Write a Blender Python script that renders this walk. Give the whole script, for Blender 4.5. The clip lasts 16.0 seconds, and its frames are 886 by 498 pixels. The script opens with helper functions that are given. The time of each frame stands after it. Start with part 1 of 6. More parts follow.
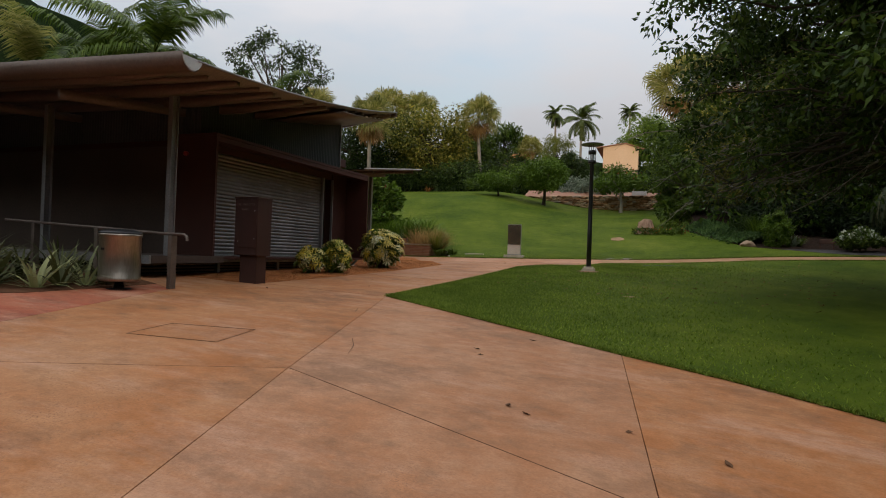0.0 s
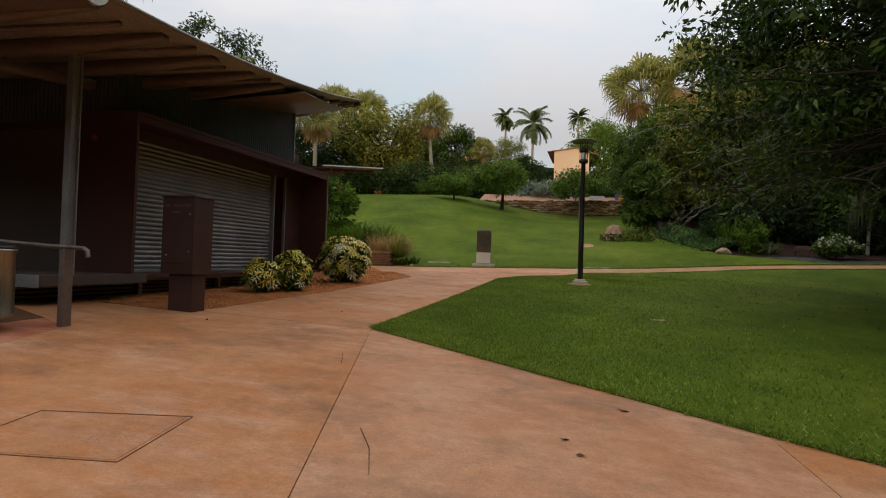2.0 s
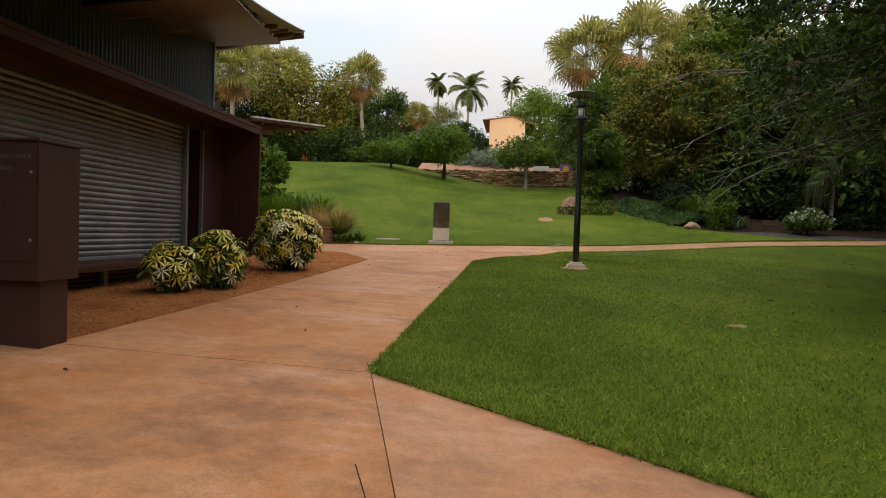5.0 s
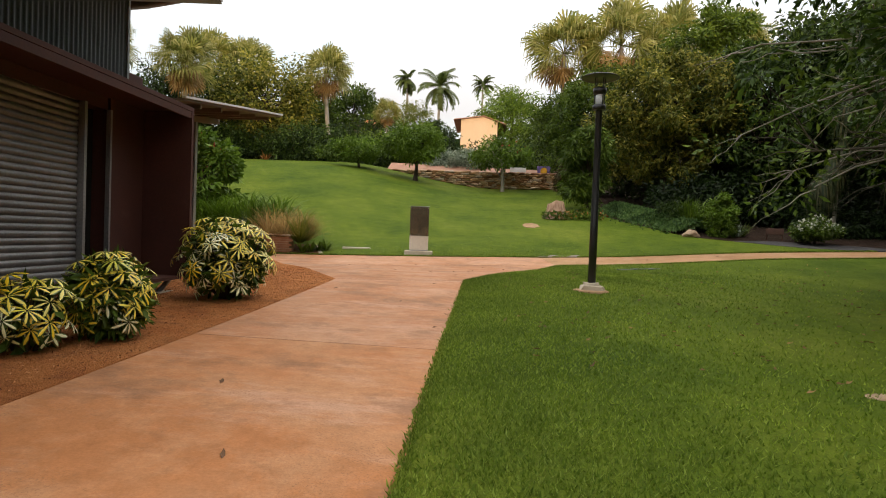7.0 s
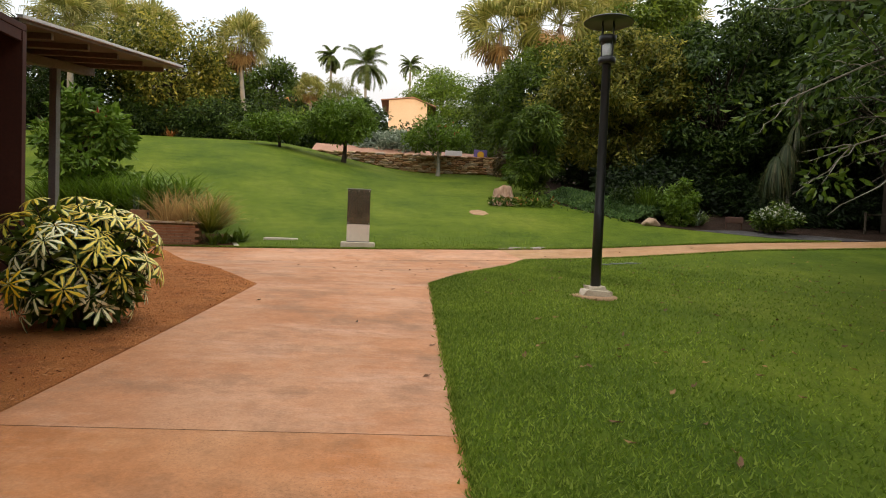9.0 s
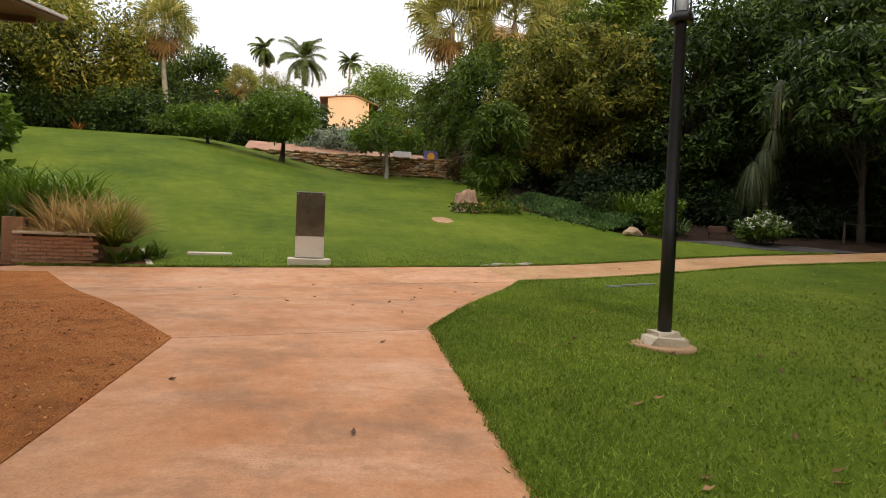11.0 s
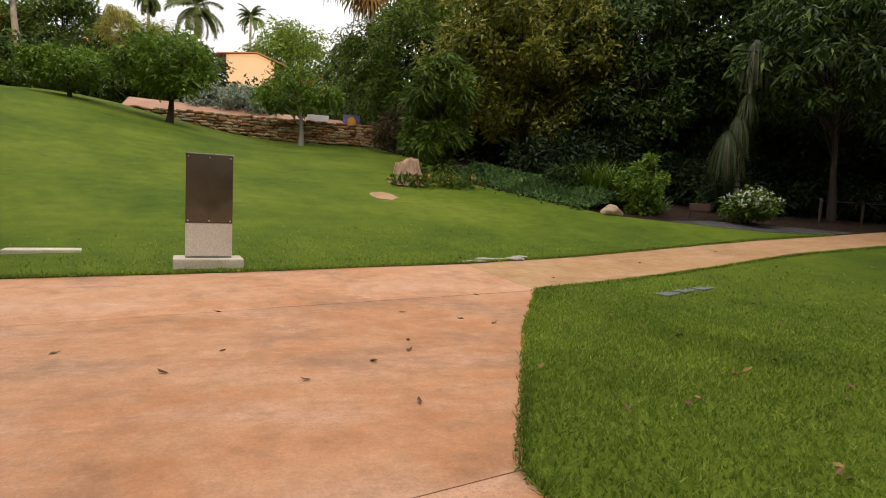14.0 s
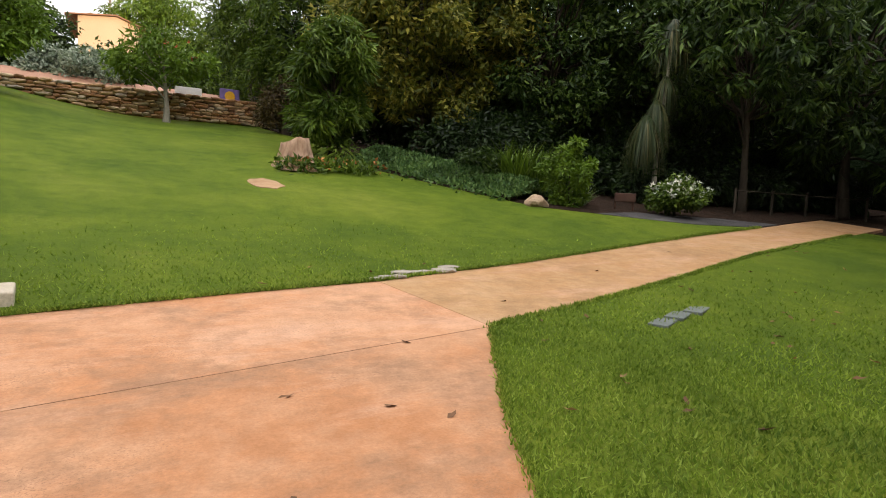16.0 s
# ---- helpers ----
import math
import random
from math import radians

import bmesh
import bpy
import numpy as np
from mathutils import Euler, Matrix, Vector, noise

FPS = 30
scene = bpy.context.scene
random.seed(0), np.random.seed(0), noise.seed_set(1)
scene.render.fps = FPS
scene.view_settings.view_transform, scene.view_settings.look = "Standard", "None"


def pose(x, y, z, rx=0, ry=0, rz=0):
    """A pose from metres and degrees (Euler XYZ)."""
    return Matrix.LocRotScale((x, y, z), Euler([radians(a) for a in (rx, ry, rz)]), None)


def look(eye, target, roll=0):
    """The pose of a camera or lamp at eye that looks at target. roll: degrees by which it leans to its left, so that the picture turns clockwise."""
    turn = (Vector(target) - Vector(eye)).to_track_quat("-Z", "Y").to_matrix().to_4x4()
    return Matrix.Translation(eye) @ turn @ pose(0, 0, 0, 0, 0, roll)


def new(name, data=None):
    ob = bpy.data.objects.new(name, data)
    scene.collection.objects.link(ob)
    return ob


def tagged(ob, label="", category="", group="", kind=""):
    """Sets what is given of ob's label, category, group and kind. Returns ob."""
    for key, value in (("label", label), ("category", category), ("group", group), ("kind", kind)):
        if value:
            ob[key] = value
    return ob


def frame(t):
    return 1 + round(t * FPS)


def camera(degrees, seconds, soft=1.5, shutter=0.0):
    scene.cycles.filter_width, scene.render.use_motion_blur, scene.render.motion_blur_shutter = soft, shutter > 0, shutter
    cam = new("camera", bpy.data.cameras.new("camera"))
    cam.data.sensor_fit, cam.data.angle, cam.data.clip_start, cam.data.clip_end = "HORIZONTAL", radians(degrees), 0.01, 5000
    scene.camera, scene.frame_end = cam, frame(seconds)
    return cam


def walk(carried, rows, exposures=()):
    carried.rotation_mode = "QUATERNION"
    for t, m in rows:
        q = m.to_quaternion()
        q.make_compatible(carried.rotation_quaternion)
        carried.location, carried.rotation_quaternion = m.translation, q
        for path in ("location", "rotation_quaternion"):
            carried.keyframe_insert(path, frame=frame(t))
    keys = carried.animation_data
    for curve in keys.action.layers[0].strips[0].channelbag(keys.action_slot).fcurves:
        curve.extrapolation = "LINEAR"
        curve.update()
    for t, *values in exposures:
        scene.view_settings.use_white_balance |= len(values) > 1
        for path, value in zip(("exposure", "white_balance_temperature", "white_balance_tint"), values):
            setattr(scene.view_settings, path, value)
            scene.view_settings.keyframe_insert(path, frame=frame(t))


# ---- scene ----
cam = camera(74.7, 16.0, soft=1.0)
METRES, EYE, TILT, LEAN, TURN = 24.6, 1.5, 0.0, 0.0, 20.7
ROWS = [
    (0.0, 0.0, 0.0, 0.0, -0.01, 0.39, -2.06),
    (0.5, -0.0108, 0.0315, 0.0028, -1.78, 0.42, -2.05),
    (1.0, -0.0203, 0.0603, 0.0036, -3.22, 1.0, -2.06),
    (1.5, -0.03, 0.0918, 0.0067, -4.66, 1.09, -1.99),
    (2.0, -0.0407, 0.1204, 0.0077, -5.79, 0.98, -1.95),
    (2.5, -0.0483, 0.1505, 0.0098, -6.86, 0.64, -1.84),
    (3.0, -0.0565, 0.177, 0.0106, -8.1, 0.6, -1.81),
    (3.5, -0.0613, 0.2034, 0.0127, -9.21, 0.13, -1.8),
    (4.0, -0.0687, 0.2291, 0.0128, -11.05, -1.17, -1.79),
    (6.5, -0.0638, 0.3732, 0.0218, -15.8, -1.7, -2.0),
    (7.0, -0.0619, 0.4083, 0.0247, -16.88, -1.34, -2.12),
    (7.5, -0.0615, 0.4403, 0.0262, -17.6, -1.03, -2.13),
    (8.0, -0.0581, 0.4755, 0.0273, -20.45, -0.82, -2.21),
    (8.5, -0.0544, 0.5074, 0.0267, -23.22, -1.48, -2.22),
    (9.0, -0.0498, 0.5421, 0.0258, -24.57, -2.35, -2.24),
    (11.5, -0.0222, 0.7055, 0.0338, -32.48, -1.66, -2.36),
    (12.0, -0.0129, 0.7365, 0.0338, -33.9, -2.11, -2.38),
    (12.5, -0.0047, 0.7679, 0.035, -35.29, -2.44, -2.43),
    (13.0, 0.0044, 0.7962, 0.0358, -35.43, -3.07, -2.39),
    (13.5, 0.0154, 0.8272, 0.0368, -36.75, -3.51, -2.45),
    (14.0, 0.0278, 0.854, 0.0379, -40.04, -3.99, -2.35),
    (14.5, 0.0465, 0.88, 0.0397, -45.87, -3.72, -2.29),
    (15.0, 0.0638, 0.9028, 0.0413, -51.51, -3.99, -2.18),
    (15.5, 0.0851, 0.9272, 0.042, -54.39, -4.02, -2.23),
    (16.0, 0.1019, 0.951, 0.0425, -50.49, -4.93, -2.39),
]
EXPOSURES = [(0.0, -0.6, 6800, 12), (3.0, -0.4, 7100, 13), (4.5, -0.22, 7200, 13), (6.5, 0.17, 7300, 12), (9.0, 0.23, 7300, 12), (12.0, 0.2, 7500, 13), (14.5, 0.22, 7400, 13), (16.0, 0.52, 7200, 12)]
walk(cam, [(t, pose(0, 0, EYE, TILT, LEAN, TURN) @ pose(METRES * x, METRES * y, METRES * z, 90 + pitch, roll, yaw)) for t, x, y, z, yaw, pitch, roll in ROWS],
     exposures=EXPOSURES)

# ---- world and light: an overcast evening ----
world = bpy.data.worlds.new("sky")
scene.world = world
world.use_nodes = True
wn, wl = world.node_tree.nodes, world.node_tree.links
sky = wn.new("ShaderNodeTexSky")
sky.sky_type, sky.sun_disc = "NISHITA", False
sky.sun_elevation, sky.sun_rotation = radians(8), radians(190)
sky_coord = wn.new("ShaderNodeTexCoord")
sky_map = wn.new("ShaderNodeMapping")
sky_map.inputs["Scale"].default_value = (1.0, 1.0, 3.0)
sky_noise = wn.new("ShaderNodeTexNoise")
sky_noise.inputs["Scale"].default_value, sky_noise.inputs["Detail"].default_value = 2.2, 6
sky_ramp = wn.new("ShaderNodeValToRGB")
sky_ramp.color_ramp.elements[0].position, sky_ramp.color_ramp.elements[1].position = 0.3, 0.58
sky_ramp.color_ramp.elements[0].color = (0.4, 0.4, 0.4, 1)
sky_ramp.color_ramp.elements[1].color = (1, 1, 1, 1)
sky_mix = wn.new("ShaderNodeMix")
sky_mix.data_type = "RGBA"
sky_mix.inputs[7].default_value = (8.1, 8.5, 9.2, 1)
wl.new(sky_coord.outputs["Generated"], sky_map.inputs["Vector"])
wl.new(sky_map.outputs["Vector"], sky_noise.inputs["Vector"])
wl.new(sky_noise.outputs["Fac"], sky_ramp.inputs["Fac"])
wl.new(sky_ramp.outputs["Color"], sky_mix.inputs[0])
sky_gain = wn.new("ShaderNodeVectorMath")
sky_gain.operation = "SCALE"
sky_gain.inputs["Scale"].default_value = 3.0
wl.new(sky.outputs["Color"], sky_gain.inputs[0])
wl.new(sky_gain.outputs[0], sky_mix.inputs[6])
# an overcast sky is brighter overhead than at the horizon
sky_sep = wn.new("ShaderNodeSeparateXYZ")
wl.new(sky_coord.outputs["Generated"], sky_sep.inputs[0])
sky_rise = wn.new("ShaderNodeMath")
sky_rise.operation, sky_rise.use_clamp = "MULTIPLY_ADD", False
sky_rise.inputs[1].default_value, sky_rise.inputs[2].default_value = 2.0, 0.43
wl.new(sky_sep.outputs["Z"], sky_rise.inputs[0])
sky_grade = wn.new("ShaderNodeVectorMath")
sky_grade.operation = "SCALE"
wl.new(sky_mix.outputs[2], sky_grade.inputs[0])
wl.new(sky_rise.outputs[0], sky_grade.inputs["Scale"])
wl.new(sky_grade.outputs[0], wn["Background"].inputs["Color"])
wn["Background"].inputs["Strength"].default_value = 0.115

sun_data = bpy.data.lights.new("sun", "SUN")
sun_data.energy, sun_data.angle, sun_data.color = 2.2, radians(2), (1.0, 0.8, 0.56)
sun = new("sun", sun_data)
# low evening sun behind the walk: unseen tree rows added behind keep it off the garden, and only the hill and the palm
# tops catch it
sun.matrix_world = look((0, 0, 40), (1.74, 9.85, 38.59))


# ---- materials ----
def nodes_of(name):
    m = bpy.data.materials.new(name)
    m.use_nodes = True
    return m, m.node_tree.nodes, m.node_tree.links, m.node_tree.nodes["Principled BSDF"]


def noise_node(n, l, vec, scale, detail=5, rough=0.6):
    t = n.new("ShaderNodeTexNoise")
    t.inputs["Scale"].default_value, t.inputs["Detail"].default_value, t.inputs["Roughness"].default_value = scale, detail, rough
    l.new(vec, t.inputs["Vector"])
    return t.outputs["Fac"]


def ramp(n, l, fac, stops):
    r = n.new("ShaderNodeValToRGB")
    e = r.color_ramp.elements
    while len(e) < len(stops):
        e.new(0.5)
    for k, (p, c) in zip(e, stops):
        k.position, k.color = p, (*c, 1)
    l.new(fac, r.inputs["Fac"])
    return r.outputs["Color"]


def mixed(n, l, fac, a, b, mode="MIX"):
    x = n.new("ShaderNodeMix")
    x.data_type, x.blend_type = "RGBA", mode
    for sock, v in ((x.inputs[0], fac), (x.inputs[6], a), (x.inputs[7], b)):
        if isinstance(v, (int, float)):
            sock.default_value = v
        elif isinstance(v, tuple):
            sock.default_value = (*v, 1)
        else:
            l.new(v, sock)
    return x.outputs[2]


def bump(n, l, bsdf, height, strength, distance):
    b = n.new("ShaderNodeBump")
    b.inputs["Strength"].default_value, b.inputs["Distance"].default_value = strength, distance
    l.new(height, b.inputs["Height"])
    l.new(b.outputs["Normal"], bsdf.inputs["Normal"])


def surface(name, c1, c2, big=0.8, fine=18.0, rough=0.7, metal=0.0, relief=0.3, depth=0.01, stain=None, stain_scale=0.5, stain_lo=0.5, stain_hi=0.7, stretch=(1, 1, 1)):
    """A weathered surface: two tones over a broad and a fine noise, with stains."""
    m, n, l, b = nodes_of(name)
    co = n.new("ShaderNodeNewGeometry").outputs["Position"]
    mp = n.new("ShaderNodeMapping")
    mp.inputs["Scale"].default_value = stretch
    l.new(co, mp.inputs["Vector"])
    v = mp.outputs["Vector"]
    f1, f2 = noise_node(n, l, v, big), noise_node(n, l, v, fine, 8, 0.7)
    col = ramp(n, l, f1, ((0.32, c1), (0.68, c2)))
    grain = ramp(n, l, f2, ((0.3, (0.72, 0.72, 0.72)), (0.7, (1.15, 1.15, 1.15))))
    col = mixed(n, l, 1.0, col, grain, "MULTIPLY")
    if stain:
        s = ramp(n, l, noise_node(n, l, v, stain_scale, 7, 0.65), ((stain_lo, (0, 0, 0)), (stain_hi, (1, 1, 1))))
        col = mixed(n, l, s, col, stain)
    l.new(col, b.inputs["Base Color"])
    b.inputs["Roughness"].default_value, b.inputs["Metallic"].default_value = rough, metal
    if rough >= 0.9:
        b.inputs["Specular IOR Level"].default_value = 0.1
    bump(n, l, b, f2, relief, depth)
    return m


def leafy(name, dark, mid, light, translucent=0.25, rough=0.45, even=0.0):
    """Leaves: each leaf takes its own tone."""
    m, n, l, b = nodes_of(name)
    geo = n.new("ShaderNodeNewGeometry")
    col = ramp(n, l, geo.outputs["Random Per Island"], ((0.0, dark), (0.55, mid), (1.0, light)))
    patch = ramp(n, l, noise_node(n, l, geo.outputs["Position"], 0.7, 3), ((0.3, (0.5 + 0.4 * even, 0.55 + 0.37 * even, 0.5 + 0.4 * even)), (0.7, (1.3 - 0.2 * even, 1.25 - 0.17 * even, 1.15 - 0.1 * even))))
    col = mixed(n, l, 1.0, col, patch, "MULTIPLY")
    l.new(col, b.inputs["Base Color"])
    b.inputs["Roughness"].default_value = rough
    b.inputs["Specular IOR Level"].default_value = 0.22
    t = n.new("ShaderNodeBsdfTranslucent")
    l.new(col, t.inputs["Color"])
    mx = n.new("ShaderNodeMixShader")
    mx.inputs[0].default_value = translucent
    l.new(b.outputs[0], mx.inputs[1])
    l.new(t.outputs[0], mx.inputs[2])
    l.new(mx.outputs[0], n["Material Output"].inputs["Surface"])
    return m


def concrete(name, c_lo, c_mid, c_hi, dirt):
    """Coloured trowelled concrete: blotches, worn pale patches, dark drip stains, fine pits."""
    m, n, l, b = nodes_of(name)
    co = n.new("ShaderNodeNewGeometry").outputs["Position"]
    col = ramp(n, l, noise_node(n, l, co, 0.45, 6, 0.62), ((0.3, c_lo), (0.5, c_mid), (0.72, c_hi)))
    worn = ramp(n, l, noise_node(n, l, co, 1.7, 9, 0.72), ((0.46, (0, 0, 0)), (0.68, (0.75, 0.75, 0.75))))
    col = mixed(n, l, worn, col, c_hi)
    ac = n.new("ShaderNodeMapping")
    ac.inputs["Rotation"].default_value = (0, 0, 0.15)
    ac.inputs["Scale"].default_value = (0.55, 1.7, 1.0)
    l.new(co, ac.inputs["Vector"])
    bleach = ramp(n, l, noise_node(n, l, ac.outputs[0], 0.7, 12, 0.74), ((0.5, (0, 0, 0)), (0.65, (0.65, 0.65, 0.65))))
    col = mixed(n, l, bleach, col, (0.55, 0.325, 0.215))
    mp = n.new("ShaderNodeMapping")
    mp.inputs["Rotation"].default_value = (0, 0, 0.5)
    mp.inputs["Scale"].default_value = (1.0, 1.3, 1.0)
    l.new(co, mp.inputs["Vector"])
    st = ramp(n, l, noise_node(n, l, mp.outputs[0], 0.75, 11, 0.76), ((0.5, (0, 0, 0)), (0.63, (0.75, 0.75, 0.75))))
    col = mixed(n, l, st, col, dirt)
    pit_zone = ramp(n, l, noise_node(n, l, co, 1.1, 6, 0.65), ((0.46, (0, 0, 0)), (0.66, (0.8, 0.8, 0.8))))
    pits = ramp(n, l, noise_node(n, l, co, 70, 3, 0.6), ((0.36, (1, 1, 1)), (0.45, (0, 0, 0))))
    col = mixed(n, l, mixed(n, l, 1.0, pit_zone, pits, "MULTIPLY"), col, dirt)
    swirl = ramp(n, l, noise_node(n, l, co, 4.5, 9, 0.75), ((0.35, (0.86, 0.84, 0.82)), (0.65, (1.09, 1.09, 1.09))))
    col = mixed(n, l, 1.0, col, swirl, "MULTIPLY")
    fine = noise_node(n, l, co, 45, 6, 0.7)
    col = mixed(n, l, 1.0, col, ramp(n, l, fine, ((0.28, (0.84, 0.82, 0.8)), (0.62, (1.05, 1.05, 1.05)))), "MULTIPLY")
    info = n.new("ShaderNodeObjectInfo")
    col = mixed(n, l, 1.0, col, ramp(n, l, info.outputs["Random"], ((0.0, (0.93, 0.92, 0.9)), (1.0, (1.05, 1.05, 1.05)))), "MULTIPLY")
    l.new(col, b.inputs["Base Color"])
    b.inputs["Roughness"].default_value = 0.8
    b.inputs["Specular IOR Level"].default_value = 0.25
    bump(n, l, b, fine, 0.25, 0.006)
    return m


def grass_ground(name):
    m, n, l, b = nodes_of(name)
    co = n.new("ShaderNodeNewGeometry").outputs["Position"]
    col = ramp(n, l, noise_node(n, l, co, 0.28, 6, 0.6), ((0.32, (0.064, 0.108, 0.009)), (0.5, (0.104, 0.15, 0.012)), (0.68, (0.15, 0.188, 0.02))))
    dry = ramp(n, l, noise_node(n, l, co, 0.55, 7, 0.7), ((0.62, (0, 0, 0)), (0.78, (0.5, 0.5, 0.5))))
    col = mixed(n, l, dry, col, (0.15, 0.15, 0.045))
    mottle = ramp(n, l, noise_node(n, l, co, 2.2, 7, 0.7), ((0.34, (0.74, 0.8, 0.74)), (0.66, (1.16, 1.1, 1.1))))
    col = mixed(n, l, 1.0, col, mottle, "MULTIPLY")
    tuft = noise_node(n, l, co, 38, 8, 0.75)
    col = mixed(n, l, 1.0, col, ramp(n, l, tuft, ((0.3, (0.45, 0.45, 0.45)), (0.7, (1.3, 1.3, 1.3)))), "MULTIPLY")
    l.new(col, b.inputs["Base Color"])
    b.inputs["Roughness"].default_value = 0.85
    b.inputs["Specular IOR Level"].default_value = 0.08
    bump(n, l, b, tuft, 0.7, 0.03)
    return m


def variegated(name):
    """Whorled leaflets, green with a cream or yellow middle."""
    m, n, l, b = nodes_of(name)
    leaf_uv = n.new("ShaderNodeUVMap"); leaf_uv.uv_map = "UVMap"
    uv = leaf_uv.outputs["UV"]
    sep = n.new("ShaderNodeSeparateXYZ")
    l.new(uv, sep.inputs[0])
    geo = n.new("ShaderNodeNewGeometry")
    wob = noise_node(n, l, geo.outputs["Position"], 28, 3)
    off = n.new("ShaderNodeMath"); off.operation = "SUBTRACT"; off.inputs[1].default_value = 0.5
    l.new(sep.outputs["Y"], off.inputs[0])
    ab = n.new("ShaderNodeMath"); ab.operation = "ABSOLUTE"
    l.new(off.outputs[0], ab.inputs[0])
    ad = n.new("ShaderNodeMath"); ad.operation = "MULTIPLY_ADD"; ad.inputs[1].default_value = 0.45; ad.inputs[2].default_value = -0.12
    l.new(wob, ad.inputs[0])
    sm = n.new("ShaderNodeMath"); sm.operation = "ADD"
    l.new(ab.outputs[0], sm.inputs[0]); l.new(ad.outputs[0], sm.inputs[1])
    tone_uv = n.new("ShaderNodeUVMap"); tone_uv.uv_map = "Tone"
    tone = n.new("ShaderNodeSeparateXYZ")
    l.new(tone_uv.outputs["UV"], tone.inputs[0])
    cream = ramp(n, l, tone.outputs["X"], ((0.0, (0.84, 0.82, 0.56)), (0.5, (0.84, 0.8, 0.42)), (0.66, (0.86, 0.7, 0.1)), (0.92, (0.84, 0.56, 0.02)), (1.0, (0.6, 0.58, 0.08))))
    fac = ramp(n, l, sm.outputs[0], ((0.38, (0, 0, 0)), (0.46, (1, 1, 1))))
    green = ramp(n, l, geo.outputs["Random Per Island"], ((0.0, (0.05, 0.1, 0.018)), (1.0, (0.1, 0.17, 0.03))))
    col = mixed(n, l, fac, cream, green)
    l.new(col, b.inputs["Base Color"])
    b.inputs["Roughness"].default_value = 0.4
    return m


def paint(name, color, rough=0.5, metal=0.0, var=0.15):
    lo = tuple(c * (1 - var) for c in color)
    hi = tuple(min(1, c * (1 + var)) for c in color)
    return surface(name, lo, hi, 1.5, 60, rough, metal, 0.08, 0.004)


M_CONC = concrete("terracotta_concrete", (0.37, 0.138, 0.045), (0.44, 0.178, 0.066), (0.5, 0.26, 0.13), (0.25, 0.12, 0.06))
M_CONC2 = concrete("pink_concrete", (0.38, 0.155, 0.062), (0.46, 0.21, 0.1), (0.52, 0.29, 0.17), (0.28, 0.15, 0.085))
M_OCHRE = concrete("ochre_concrete", (0.38, 0.19, 0.075), (0.43, 0.235, 0.105), (0.48, 0.3, 0.16), (0.3, 0.17, 0.08))
M_RED = concrete("red_concrete", (0.36, 0.085, 0.04), (0.42, 0.11, 0.055), (0.45, 0.17, 0.09), (0.22, 0.08, 0.05))
M_SOIL = surface("soil", (0.12, 0.055, 0.03), (0.17, 0.08, 0.04), 1.2, 40, 0.95, 0, 0.8, 0.03)
M_MULCH = surface("red_mulch", (0.46, 0.15, 0.045), (0.6, 0.24, 0.08), 1.6, 55, 0.95, 0, 1.0, 0.05, (0.24, 0.09, 0.035), 3.0, 0.5, 0.75)
# litter colour is lowered to include the shade the thin canopy doesn't cast
M_LITTER = surface("shaded_leaf_litter", (0.022, 0.014, 0.009), (0.05, 0.028, 0.018), 1.4, 30, 0.95, 0, 1.0, 0.04)
M_GRAVEL = surface("gravel_grey", (0.05, 0.047, 0.046), (0.1, 0.092, 0.088), 2.0, 60, 0.9, 0, 1.0, 0.02)
M_GRASS = grass_ground("lawn_grass")
M_BLADE = leafy("grass_blade", (0.09, 0.155, 0.016), (0.18, 0.255, 0.03), (0.32, 0.4, 0.08), 0.5, 0.7, 0.4)
M_BROWN = surface("maroon_steel", (0.055, 0.014, 0.008), (0.075, 0.02, 0.011), 0.9, 30, 0.7, 0.0, 0.15, 0.004, (0.09, 0.035, 0.026), 1.5, 0.6, 0.8)
M_BOX = surface("brown_box_steel", (0.04, 0.015, 0.011), (0.055, 0.02, 0.015), 1.2, 40, 0.5, 0.0, 0.1, 0.003)
M_SHUT = surface("galvanised_shutter", (0.18, 0.172, 0.163), (0.24, 0.23, 0.22), 1.0, 30, 0.45, 0.6, 0.1, 0.003, (0.33, 0.31, 0.29), 1.2, 0.5, 0.8)
M_ZINC = surface("galvanised_steel", (0.26, 0.265, 0.265), (0.36, 0.365, 0.365), 1.0, 30, 0.45, 0.55, 0.1, 0.003)
M_CORR = surface("grey_corrugated_steel", (0.065, 0.072, 0.073), (0.095, 0.102, 0.104), 0.8, 30, 0.5, 0.3, 0.1, 0.003)
M_ROOF = surface("roof_steel", (0.25, 0.205, 0.17), (0.34, 0.29, 0.245), 0.6, 20, 0.55, 0.3, 0.1, 0.003)
M_GUTTER = surface("bronze_gutter_steel", (0.15, 0.11, 0.08), (0.2, 0.15, 0.115), 0.6, 20, 0.5, 0.2, 0.1, 0.003)
M_GLOSSY = paint("pale_gutter_end", (0.6, 0.62, 0.6), 0.5)
M_BLACK = paint("black_paint", (0.012, 0.012, 0.013), 0.4)
# stands for shade inside openings, painted almost black
M_VOIDSHADE = paint("void_shade", (0.02, 0.018, 0.016), 0.9)
M_WALL = surface("brown_cladding", (0.07, 0.048, 0.036), (0.1, 0.07, 0.052), 0.5, 20, 0.7, 0, 0.1, 0.004)
M_STEEL = surface("brushed_steel", (0.34, 0.3, 0.24), (0.46, 0.41, 0.34), 1.5, 40, 0.33, 0.9, 0.06, 0.002, (0.25, 0.2, 0.15), 2.0, 0.5, 0.8, (1, 1, 0.2))
M_RAIL = surface("weathered_rail", (0.13, 0.1, 0.08), (0.2, 0.16, 0.13), 2.0, 30, 0.5, 0.4, 0.1, 0.002)
